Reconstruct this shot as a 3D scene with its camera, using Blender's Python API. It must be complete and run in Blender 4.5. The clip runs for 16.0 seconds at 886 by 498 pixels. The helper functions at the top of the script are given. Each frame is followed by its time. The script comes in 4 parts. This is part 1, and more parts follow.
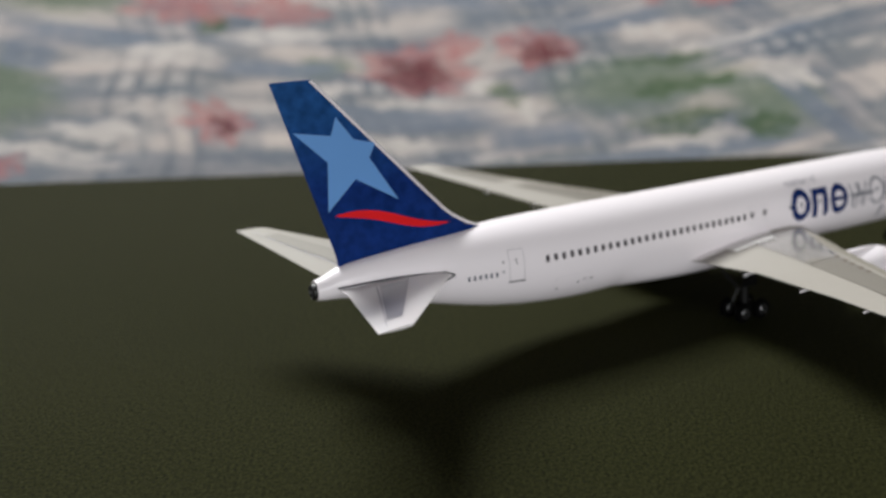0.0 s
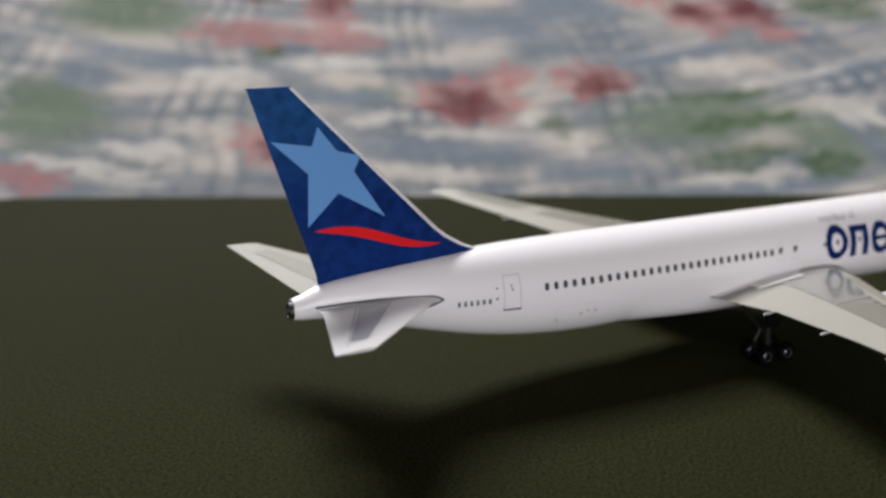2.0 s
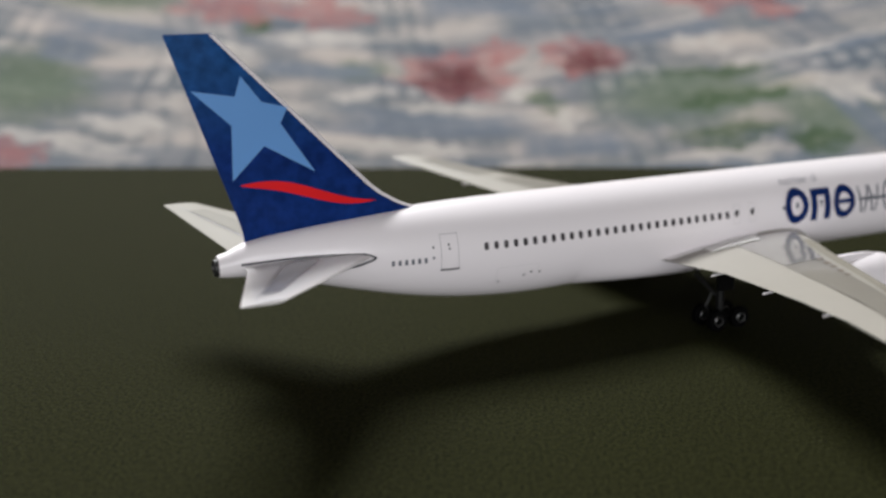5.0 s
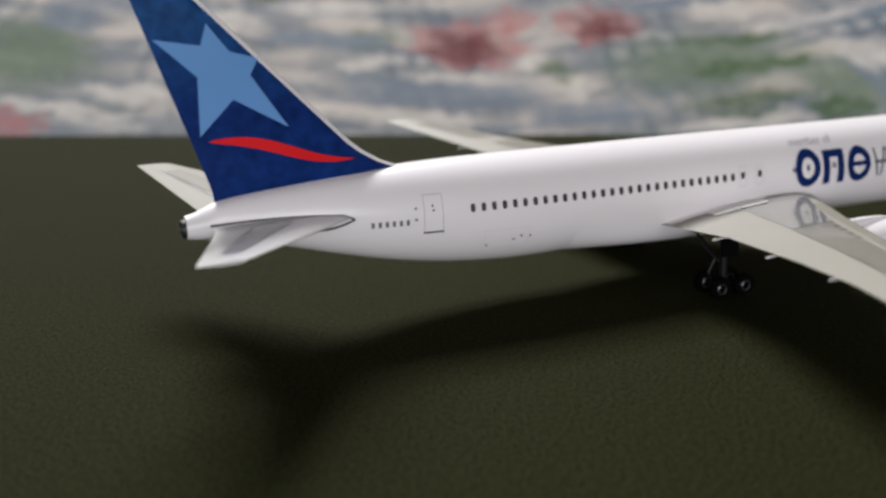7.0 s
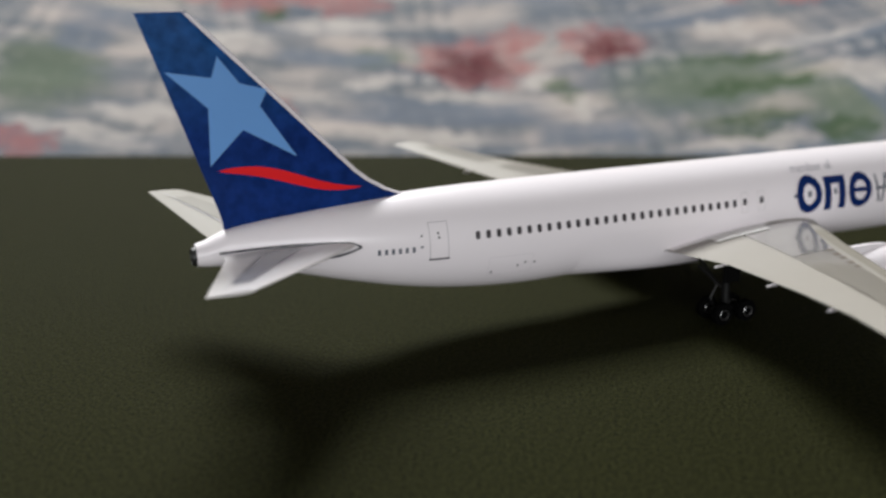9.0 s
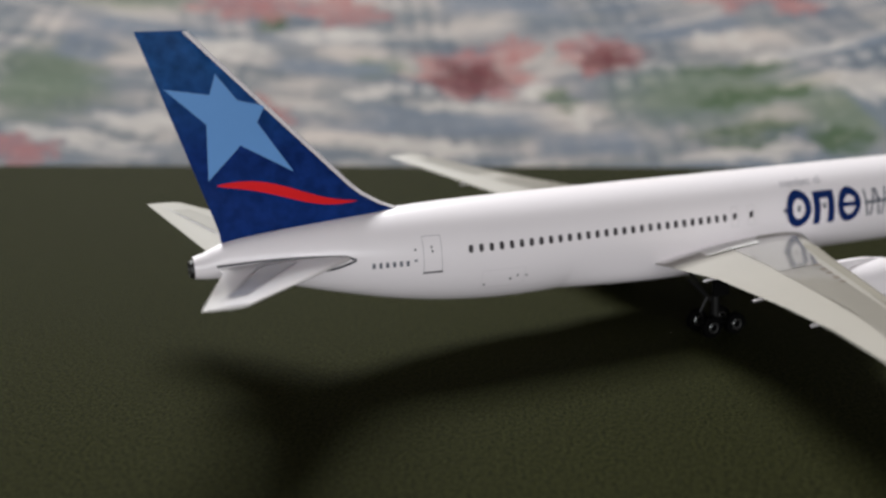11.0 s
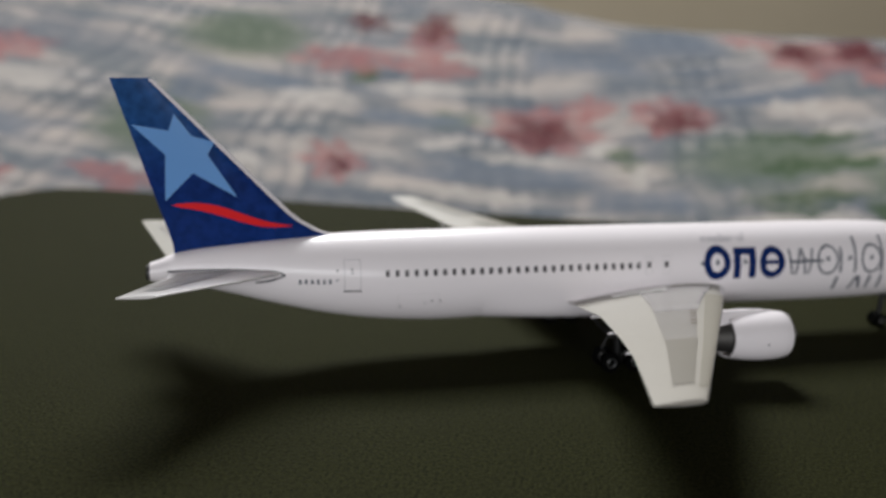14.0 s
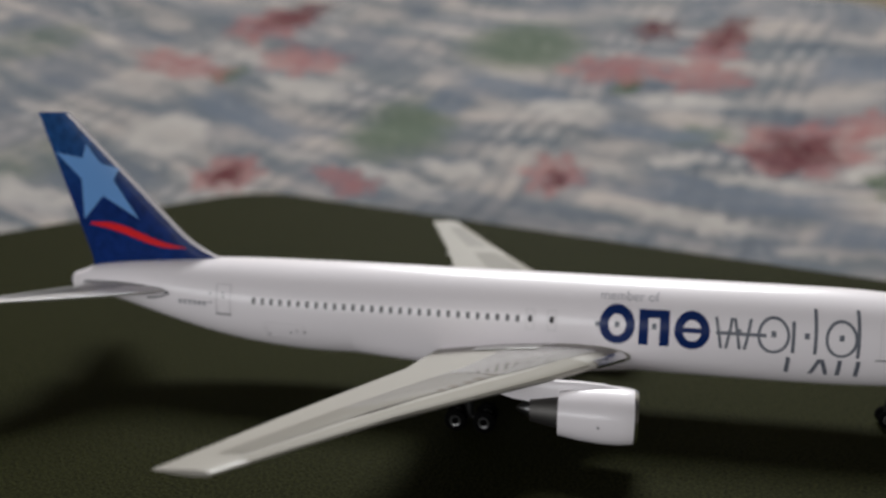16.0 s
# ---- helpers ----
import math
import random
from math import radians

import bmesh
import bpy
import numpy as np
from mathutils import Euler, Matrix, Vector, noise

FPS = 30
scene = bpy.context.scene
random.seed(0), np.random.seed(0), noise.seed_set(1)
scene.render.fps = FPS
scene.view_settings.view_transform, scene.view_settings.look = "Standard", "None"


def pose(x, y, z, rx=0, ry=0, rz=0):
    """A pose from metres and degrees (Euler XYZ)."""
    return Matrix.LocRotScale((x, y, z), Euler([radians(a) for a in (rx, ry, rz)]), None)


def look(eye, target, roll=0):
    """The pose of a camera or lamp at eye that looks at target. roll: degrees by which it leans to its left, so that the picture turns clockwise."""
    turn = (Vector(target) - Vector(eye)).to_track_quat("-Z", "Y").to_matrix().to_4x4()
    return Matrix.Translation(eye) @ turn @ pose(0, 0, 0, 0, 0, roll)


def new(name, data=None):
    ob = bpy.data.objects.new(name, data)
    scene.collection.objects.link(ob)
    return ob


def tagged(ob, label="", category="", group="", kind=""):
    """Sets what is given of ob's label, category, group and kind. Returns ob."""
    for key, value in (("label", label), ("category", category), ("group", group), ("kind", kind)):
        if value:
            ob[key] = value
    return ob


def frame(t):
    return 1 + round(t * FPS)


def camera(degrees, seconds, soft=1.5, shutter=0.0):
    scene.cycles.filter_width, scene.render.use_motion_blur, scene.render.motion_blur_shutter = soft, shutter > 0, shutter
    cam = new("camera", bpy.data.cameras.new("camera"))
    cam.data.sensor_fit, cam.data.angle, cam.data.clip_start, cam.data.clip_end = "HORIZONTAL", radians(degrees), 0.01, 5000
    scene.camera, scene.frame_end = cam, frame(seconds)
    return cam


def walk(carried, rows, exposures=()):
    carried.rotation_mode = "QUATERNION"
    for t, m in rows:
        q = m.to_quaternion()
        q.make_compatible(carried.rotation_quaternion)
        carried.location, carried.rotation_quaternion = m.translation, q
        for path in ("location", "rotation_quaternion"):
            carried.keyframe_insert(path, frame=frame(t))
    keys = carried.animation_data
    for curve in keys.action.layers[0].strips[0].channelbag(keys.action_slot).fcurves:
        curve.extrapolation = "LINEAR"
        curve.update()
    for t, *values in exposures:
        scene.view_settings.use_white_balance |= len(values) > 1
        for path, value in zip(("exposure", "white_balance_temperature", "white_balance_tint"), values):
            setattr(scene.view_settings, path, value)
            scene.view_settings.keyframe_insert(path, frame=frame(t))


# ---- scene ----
cam = camera(53.0, 16.0, soft=2.7)
PATH = [
    (0, (-0.098693, -0.09984, 0.052067), (-0.050592, -0.01734, 0.022367), -1.1),
    (0.5, (-0.091678, -0.100445, 0.050565), (-0.043327, -0.017595, 0.022265), -0.4),
    (1, (-0.088377, -0.102152, 0.048442), (-0.040078, -0.019203, 0.020293), 0.6),
    (1.5, (-0.086447, -0.099977, 0.045565), (-0.040498, -0.015328, 0.018615), 0.3),
    (2, (-0.08705, -0.099047, 0.04838), (-0.04505, -0.012047, 0.02258), -0.1),
    (2.5, (-0.086223, -0.098665, 0.04725), (-0.045172, -0.011165, 0.02145), -0.4),
    (3, (-0.084228, -0.097368, 0.045757), (-0.042677, -0.010267, 0.019558), -0.4),
    (5.5, (-0.074033, -0.100985, 0.043075), (-0.033433, -0.013985, 0.015125), 0.2),
    (6, (-0.070482, -0.099695, 0.041593), (-0.031133, -0.012495, 0.012442), 0.1),
    (6.5, (-0.07159, -0.09795, 0.041267), (-0.03334, -0.01075, 0.010718), -0.1),
    (7, (-0.071707, -0.097427, 0.040745), (-0.032958, -0.010228, 0.010845), -0.3),
    (7.5, (-0.071925, -0.097577, 0.041738), (-0.033375, -0.010127, 0.012338), -0.3),
    (8, (-0.07213, -0.09851, 0.043322), (-0.03373, -0.01096, 0.014123), -0.2),
    (8.5, (-0.07177, -0.09831, 0.04302), (-0.03347, -0.01061, 0.01397), -0.3),
    (9, (-0.072057, -0.098517, 0.042687), (-0.033758, -0.010618, 0.014287), -0.3),
    (11.5, (-0.07183, -0.101297, 0.044158), (-0.03343, -0.013148, 0.016757), -0.1),
    (12, (-0.0714, -0.102108, 0.044272), (-0.0328, -0.013807, 0.017572), -0.1),
    (12.5, (-0.073465, -0.10157, 0.045345), (-0.034165, -0.01307, 0.020245), 0.2),
    (13, (-0.074437, -0.102335, 0.046475), (-0.033938, -0.014185, 0.022075), 0.5),
    (13.5, (-0.068648, -0.111, 0.04508), (-0.031397, -0.02085, 0.02313), 0.8),
    (13.8, (-0.05947, -0.119825, 0.046145), (-0.02807, -0.027525, 0.023895), 1.7),
    (14, (-0.051287, -0.1254, 0.045297), (-0.025938, -0.03125, 0.023247), 1.8),
    (14.3, (-0.028535, -0.139478, 0.04393), (-0.015435, -0.042578, 0.02283), 1.8),
    (14.5, (-0.012833, -0.142903, 0.04365), (-0.007232, -0.045303, 0.0227), 1.7),
    (14.7, (-0.00436, -0.143347, 0.044867), (-0.00291, -0.045748, 0.023017), 1.8),
    (15, (0.01047, -0.13814, 0.04521), (0.002909, -0.041155, 0.022898), 2.0),
    (15.2, (0.01928, -0.13693, 0.047427), (0.00593, -0.04058, 0.024377), 2.2),
    (15.5, (0.026772, -0.136045, 0.046707), (0.008773, -0.040195, 0.024607), 2.0),
    (15.8, (0.025193, -0.130403, 0.04912), (0.006492, -0.034653, 0.02712), 0.5),
    (16, (0.024252, -0.123108, 0.050778), (0.005452, -0.027508, 0.028227), 0.3),
]
walk(cam, [(t, look(e, g, r)) for t, e, g, r in PATH], [(0, -0.72), (9, -0.74), (11.5, -0.74), (12, -0.84), (13.5, -0.91), (14.5, -0.95), (15.5, -1.06), (16, -1.13)])
cam.data.dof.use_dof = True
cam.data.dof.focus_distance = 0.105
cam.data.dof.aperture_fstop = 20.0

# ---- light and exposure ----
world = bpy.data.worlds.new("room_air")
scene.world = world
world.use_nodes = True
world.node_tree.nodes["Background"].inputs[0].default_value = (0.9, 0.95, 1.0, 1)
world.node_tree.nodes["Background"].inputs[1].default_value = 0.02

# daylight enters by the window beside the bed; the softer opening across the room is an added, unseen fill
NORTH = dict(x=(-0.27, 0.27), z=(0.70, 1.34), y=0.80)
FILL_OPENING = dict(x=(-1.45, 0.05), z=(0.10, 0.44), y=-1.40)


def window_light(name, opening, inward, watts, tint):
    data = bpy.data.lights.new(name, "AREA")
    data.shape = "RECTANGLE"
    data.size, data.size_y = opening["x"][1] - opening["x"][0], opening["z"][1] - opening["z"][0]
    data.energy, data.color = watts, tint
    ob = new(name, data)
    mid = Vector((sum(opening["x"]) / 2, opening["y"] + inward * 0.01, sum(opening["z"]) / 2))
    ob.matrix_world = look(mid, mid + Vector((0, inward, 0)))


window_light("unseen_window_light", NORTH, -1, 70.0, (0.98, 0.99, 1.0))
window_light("unseen_window_light", FILL_OPENING, 1, 27.0, (0.97, 0.98, 1.0))

# ---- scale: the airliner is a 1:400 model; s runs aft from its nose, y to port, h up from the case, in full-size metres ----
K = 1 / 400
GROUND = 1.15


def W(s, y, z):
    return Vector(((30 - s) * K, y * K, (z + GROUND) * K))


# ---- materials ----
def material(name):
    m = bpy.data.materials.new(name)
    m.use_nodes = True
    return m, m.node_tree.nodes, m.node_tree.links, m.node_tree.nodes["Principled BSDF"]


def paint(name, col, rough=0.2, metal=0.0, vary=0.08, coat=0.0, bump=0.05, scale=900.0, spec=0.5, coat_rough=0.07):
    m, n, l, b = material(name)
    tex = n.new("ShaderNodeTexCoord")
    big = n.new("ShaderNodeTexNoise")
    big.inputs["Scale"].default_value, big.inputs["Detail"].default_value = scale * 0.12, 4
    fine = n.new("ShaderNodeTexNoise")
    fine.inputs["Scale"].default_value, fine.inputs["Detail"].default_value = scale, 3
    l.new(tex.outputs["Object"], big.inputs["Vector"])
    l.new(tex.outputs["Object"], fine.inputs["Vector"])
    mix = n.new("ShaderNodeMix")
    mix.data_type = "RGBA"
    mix.inputs[6].default_value = (*[c * (1 - vary) for c in col], 1)
    mix.inputs[7].default_value = (*[min(1, c * (1 + vary)) for c in col], 1)
    l.new(big.outputs["Fac"], mix.inputs[0])
    l.new(mix.outputs[2], b.inputs["Base Color"])
    rr = n.new("ShaderNodeMapRange")
    rr.inputs[3].default_value, rr.inputs[4].default_value = rough * 0.94, rough * 1.06
    l.new(fine.outputs["Fac"], rr.inputs[0])
    l.new(rr.outputs[0], b.inputs["Roughness"])
    b.inputs["Metallic"].default_value = metal
    b.inputs["Specular IOR Level"].default_value = spec
    b.inputs["Coat Weight"].default_value = coat
    b.inputs["Coat Roughness"].default_value = coat_rough
    if bump:
        bp = n.new("ShaderNodeBump")
        bp.inputs["Strength"].default_value, bp.inputs["Distance"].default_value = bump, 0.00005
        l.new(fine.outputs["Fac"], bp.inputs["Height"])
        l.new(bp.outputs[0], b.inputs["Normal"])
    return m


WHITE = paint("white_gloss_paint", (0.85, 0.805, 0.83), 0.4, coat=0.4, vary=0.015, bump=0.0, scale=300, coat_rough=0.18, spec=0.25)
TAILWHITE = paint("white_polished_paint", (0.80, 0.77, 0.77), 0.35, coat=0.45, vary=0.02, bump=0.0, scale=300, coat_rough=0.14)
STRIPWHITE = paint("worn_matt_white", (0.88, 0.87, 0.85), 0.55, vary=0.06, bump=0.3, scale=1500)
STAR = paint("sky_blue_paint", (0.130, 0.300, 0.62), 0.3, spec=0.15)
RED = paint("red_paint", (0.70, 0.016, 0.020), 0.3, spec=0.15)
WINGGREY = paint("pale_grey_paint", (0.33, 0.31, 0.275), 0.5, coat=0.18, coat_rough=0.22, vary=0.05, spec=0.3)
PANELGREY = paint("warm_grey_paint", (0.25, 0.24, 0.22), 0.25, coat=1.0, vary=0.05)
OUTERGREY = paint("beige_grey_paint", (0.215, 0.203, 0.18), 0.35, coat=0.5, vary=0.06)
SLATGREY = paint("slat_grey_paint", (0.25, 0.232, 0.195), 0.6, vary=0.05, spec=0.25)
STABGREY = paint("cool_grey_paint", (0.29, 0.285, 0.31), 0.35, vary=0.04, coat=0.35, coat_rough=0.12)
FARGREY = paint("light_grey_paint", (0.27, 0.255, 0.22), 0.5, vary=0.04, spec=0.1)
# port tailplane: the white darkened in colour where window light glares on it
STABTONED = paint("glare_toned_tail_paint", (0.335, 0.318, 0.28), 0.5, vary=0.04, spec=0.1)
SILVER = paint("bright_metal", (0.72, 0.72, 0.72), 0.25, metal=1.0)
STEEL = paint("dull_steel", (0.13, 0.125, 0.12), 0.6, metal=1.0, vary=0.15)
GUNMETAL = paint("dark_gear_metal", (0.03, 0.03, 0.03), 0.45, metal=0.8, vary=0.3)
HUBMETAL = paint("tarnished_hub_metal", (0.17, 0.17, 0.17), 0.35, metal=1.0, vary=0.25)
TYRE = paint("matt_black_tyre", (0.0025, 0.0025, 0.0025), 0.9, vary=0.2, spec=0.02)
PALELINE = paint("pale_grey_line_ink", (0.71, 0.68, 0.695), 0.35)
BLACK = paint("black_rubber", (0.004, 0.004, 0.004), 0.8, vary=0.2, spec=0.04)
SOOT = paint("exhaust_black", (0.01, 0.01, 0.01), 0.5)
INK = paint("dark_window_ink", (0.052, 0.046, 0.052), 0.35)
DOORLINE = paint("door_line_ink", (0.50, 0.48, 0.50), 0.35)
SMUDGE = paint("worn_brown_ink", (0.16, 0.135, 0.115), 0.5, vary=0.3, spec=0.2)
LINE = paint("grey_line_ink", (0.30, 0.29, 0.31), 0.35)
DARKLINE = paint("black_line_ink", (0.05, 0.05, 0.06), 0.35)
MARKBLUE = paint("navy_decal", (0.006, 0.022, 0.11), 0.25, spec=0.15)
MARKGREY = paint("slate_decal", (0.13, 0.14, 0.17), 0.35)


def leatherette():
    m, n, l, b = material("olive_black_leatherette")
    tex = n.new("ShaderNodeTexCoord")
    vor = n.new("ShaderNodeTexVoronoi")
    vor.inputs["Scale"].default_value = 2600
    fine = n.new("ShaderNodeTexNoise")
    fine.inputs["Scale"].default_value, fine.inputs["Detail"].default_value = 3800, 4
    big = n.new("ShaderNodeTexNoise")
    big.inputs["Scale"].default_value, big.inputs["Detail"].default_value = 22, 5
    for t in (vor, fine, big):
        l.new(tex.outputs["Object"], t.inputs["Vector"])
    mix = n.new("ShaderNodeMix")
    mix.data_type = "RGBA"
    mix.inputs[6].default_value = (0.0119, 0.0125, 0.0042, 1)
    mix.inputs[7].default_value = (0.0167, 0.0175, 0.0060, 1)
    l.new(big.outputs["Fac"], mix.inputs[0])
    grain = n.new("ShaderNodeTexNoise")
    grain.inputs["Scale"].default_value, grain.inputs["Detail"].default_value = 2500, 2
    l.new(tex.outputs["Object"], grain.inputs["Vector"])
    gm = n.new("ShaderNodeMapRange")
    gm.inputs[1].default_value, gm.inputs[2].default_value, gm.inputs[3].default_value, gm.inputs[4].default_value = 0.35, 0.65, 0.35, 1.65
    l.new(grain.outputs["Fac"], gm.inputs[0])
    sp = n.new("ShaderNodeVectorMath")
    sp.operation = "SCALE"
    l.new(mix.outputs[2], sp.inputs[0])
    l.new(gm.outputs[0], sp.inputs["Scale"])
    l.new(sp.outputs[0], b.inputs["Base Color"])
    add = n.new("ShaderNodeMath")
    add.operation = "ADD"
    l.new(vor.outputs["Distance"], add.inputs[0])
    l.new(fine.outputs["Fac"], add.inputs[1])
    bp = n.new("ShaderNodeBump")
    bp.inputs["Strength"].default_value, bp.inputs["Distance"].default_value = 0.5, 0.0003
    l.new(add.outputs[0], bp.inputs["Height"])
    l.new(bp.outputs[0], b.inputs["Normal"])
    b.inputs["Roughness"].default_value = 0.8
    b.inputs["Specular IOR Level"].default_value = 0.05
    b.inputs["Specular Tint"].default_value = (0.85, 0.9, 0.5, 1)
    return m


LEATHER = leatherette()
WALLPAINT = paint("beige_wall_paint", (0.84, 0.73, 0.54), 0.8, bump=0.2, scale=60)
# unseen walls and ceiling are dark to keep bounced light out of the shadows
LOWBOUNCE_BROWN = paint("low_bounce_brown", (0.11, 0.10, 0.085), 0.8, bump=0.2, scale=60)
LOWBOUNCE_GREY = paint("low_bounce_grey", (0.06, 0.057, 0.055), 0.85, bump=0.2, scale=60)
FLOORWOOD = paint("brown_floor_boards", (0.13, 0.085, 0.05), 0.45, scale=30, vary=0.25)


# ---- mesh helpers ----
def link_mesh(name, bm, mat, parent=None, label="", smooth=True):
    bmesh.ops.recalc_face_normals(bm, faces=bm.faces)
    me = bpy.data.meshes.new(name)
    bm.to_mesh(me)
    bm.free()
    me.materials.append(mat)
    if smooth:
        me.shade_smooth()
        me.set_sharp_from_angle(angle=radians(40))
    ob = new(name, me)
    if parent:
        ob.parent = parent
    if label:
        tagged(ob, label)
    return ob


def part(name, bm, mat, parent, label="", smooth=True):
    return link_mesh(name, bm, mat, parent, label, smooth)


def rings(bm, loops, cap=True, closed=True):
    rows = [[bm.verts.new(p) for p in loop] for loop in loops]
    m = len(rows[0])
    for a, b in zip(rows, rows[1:]):
        for i in range(m if closed else m - 1):
            j = (i + 1) % m
            bm.faces.new((a[i], a[j], b[j], b[i]))
    if cap:
        bm.faces.new(rows[0][::-1])
        bm.faces.new(rows[-1])
    return rows


def tube(bm, a, b, ra, rb=None, n=14):
    """A round bar from a to b, in world metres."""
    rb = ra if rb is None else rb
    a, b = Vector(a), Vector(b)
    d = (b - a).normalized()
    u = d.orthogonal().normalized()
    v = d.cross(u)
    rings(bm, [[p + (u * math.cos(t) + v * math.sin(t)) * r for t in [2 * math.pi * i / n for i in range(n)]] for p, r in ((a, ra), (b, rb))])


def lathe(bm, centre, profile, axis="x", n=40, cap=True):
    """Turns (distance along the axis, radius) pairs about an axis through centre, in full-size metres."""
    s0, y0, z0 = centre
    loops = []
    for d, r in profile:
        loop = []
        for i in range(n):
            t = 2 * math.pi * i / n
            c, e = r * math.cos(t), r * math.sin(t)
            loop.append(W(s0 + d, y0 + c, z0 + e) if axis == "x" else W(s0 + c, y0 + d, z0 + e))
        loops.append(loop)
    rings(bm, loops, cap)


# ---- the fuselage's lines: station, middle height, half width, half height ----
STATIONS = [
    (0.0, 3.15, 0.05, 0.05), (0.25, 3.18, 0.62, 0.60), (0.8, 3.28, 1.12, 1.08), (1.6, 3.40, 1.52, 1.42), (2.6, 3.57, 1.88, 1.84),
    (3.6, 3.70, 2.14, 2.14), (5.0, 3.77, 2.38, 2.44), (7.0, 3.79, 2.48, 2.60), (10.0, 3.79, 2.515, 2.66), (20.0, 3.79, 2.515, 2.66),
    (33.0, 3.75, 2.515, 2.70), (37.5, 3.70, 2.50, 2.73), (41.0, 3.80, 2.36, 2.60), (44.0, 3.98, 2.08, 2.32), (47.0, 4.24, 1.68, 1.87),
    (50.0, 4.50, 1.20, 1.31), (52.3, 4.58, 0.82, 0.86), (53.4, 4.40, 0.56, 0.59), (53.75, 4.39, 0.49, 0.52),
]


def hull(s):
    """Middle height, half width and half height of the fuselage at a station, smoothly between the stations."""
    n = len(STATIONS)
    s = min(max(s, 0.0), STATIONS[-1][0])
    i = max(k for k in range(n - 1) if STATIONS[k][0] <= s)
    p1, p2 = STATIONS[i], STATIONS[i + 1]
    p0, p3 = STATIONS[max(i - 1, 0)], STATIONS[min(i + 2, n - 1)]
    h = p2[0] - p1[0]
    u = (s - p1[0]) / h
    out = []
    for c in (1, 2, 3):
        m1 = (p2[c] - p0[c]) / (p2[0] - p0[0]) if i > 0 else (p2[c] - p1[c]) / h
        m2 = (p3[c] - p1[c]) / (p3[0] - p1[0])
        out.append((2 * u**3 - 3 * u**2 + 1) * p1[c] + (u**3 - 2 * u**2 + u) * h * m1 + (-2 * u**3 + 3 * u**2) * p2[c] + (u**3 - u**2) * h * m2)
    return out


def skin(s, z, lift=0.03, side=-1):
    """The point of the fuselage's side at a station and height, lifted off it."""
    zc, hw, hh = hull(s)
    k = max(-0.98, min(0.98, (z - zc) / hh))
    y = hw * math.sqrt(1 - k * k)
    return W(s, side * (y + lift), z + lift * k)


def patch(bm, s0, s1, z0, z1, ns=2, nz=6, lean=0.0, lift=0.03):
    """A rectangle of print on the fuselage's side; lean shifts its top aft."""
    g = [[bm.verts.new(skin(s0 + (s1 - s0) * i / ns + lean * j / nz, z0 + (z1 - z0) * j / nz, lift)) for i in range(ns + 1)] for j in range(nz + 1)]
    for j in range(nz):
        for i in range(ns):
            bm.faces.new((g[j][i], g[j][i + 1], g[j + 1][i + 1], g[j + 1][i]))


def ring_print(bm, s, z, rs, rz, w, n=44, a0=0.0, a1=2 * math.pi, lift=0.03):
    rows = []
    for i in range(n + 1):
        t = a0 + (a1 - a0) * i / n
        rows.append([bm.verts.new(skin(s + (rs - w * q) * math.cos(t), z + (rz - w * q) * math.sin(t), lift)) for q in (0, 0.5, 1)])
    for a, b in zip(rows, rows[1:]):
        for q in range(2):
            bm.faces.new((a[q], a[q + 1], b[q + 1], b[q]))


# ---- aerofoils ----
def foil(c):
    return 5 * (0.2969 * math.sqrt(c) - 0.126 * c - 0.3516 * c * c + 0.2843 * c**3 - 0.1036 * c**4)


CH = [1, 0.92, 0.8, 0.66, 0.52, 0.38, 0.26, 0.16, 0.09, 0.045, 0.015, 0.0]


def section(le, te, thick, up):
    """Loop of an aerofoil from its leading to its trailing edge: upper side, then lower."""
    le, te, up = Vector(le), Vector(te), Vector(up)
    ch = (te - le).length
    top = [le + (te - le) * c + up * ch * thick * foil(c) for c in CH]
    low = [le + (te - le) * c - up * ch * thick * foil(c) for c in CH[::-1][1:]]
    return [W(*p) for p in top + low]


def between(secs, f):
    """The section at a share f of the span, in a list of (share, le, te, thickness)."""
    for a, b in zip(secs, secs[1:]):
        if f <= b[0] + 1e-9:
            u = (f - a[0]) / (b[0] - a[0])
            return Vector(a[1]).lerp(Vector(b[1]), u), Vector(a[2]).lerp(Vector(b[2]), u), a[3] + (b[3] - a[3]) * u
    return Vector(secs[-1][1]), Vector(secs[-1][2]), secs[-1][3]


def surface(bm, secs, up, shares):
    loops = []
    for f in shares:
        le, te, th = between(secs, f)
        loops.append(section(le, te, th, up))
    rings(bm, loops)


def on_foil(secs, up, f, c, lift=0.03):
    le, te, th = between(secs, f)
    return W(*(le + (te - le) * c + Vector(up) * ((te - le).length * th * foil(c) + lift)))


def foil_patch(bm, secs, up, f0, f1, c0, c1, nf=10, nc=6, lift=0.03, c0b=None, c1b=None):
    """Print on the upper side of an aerofoil, from share f0 to f1 of the span and c0 to c1 of the chord (c0b, c1b at the far end)."""
    c0b, c1b = c0 if c0b is None else c0b, c1 if c1b is None else c1b
    g = []
    for j in range(nf + 1):
        u = j / nf
        a, b = c0 + (c0b - c0) * u, c1 + (c1b - c1) * u
        g.append([bm.verts.new(on_foil(secs, up, f0 + (f1 - f0) * u, a + (b - a) * i / nc, lift)) for i in range(nc + 1)])
    for j in range(nf):
        for i in range(nc):
            bm.faces.new((g[j][i], g[j][i + 1], g[j + 1][i + 1], g[j + 1][i]))


def spread(n, ends=(0, 1)):
    return [ends[0] + (ends[1] - ends[0]) * i / n for i in range(n + 1)]


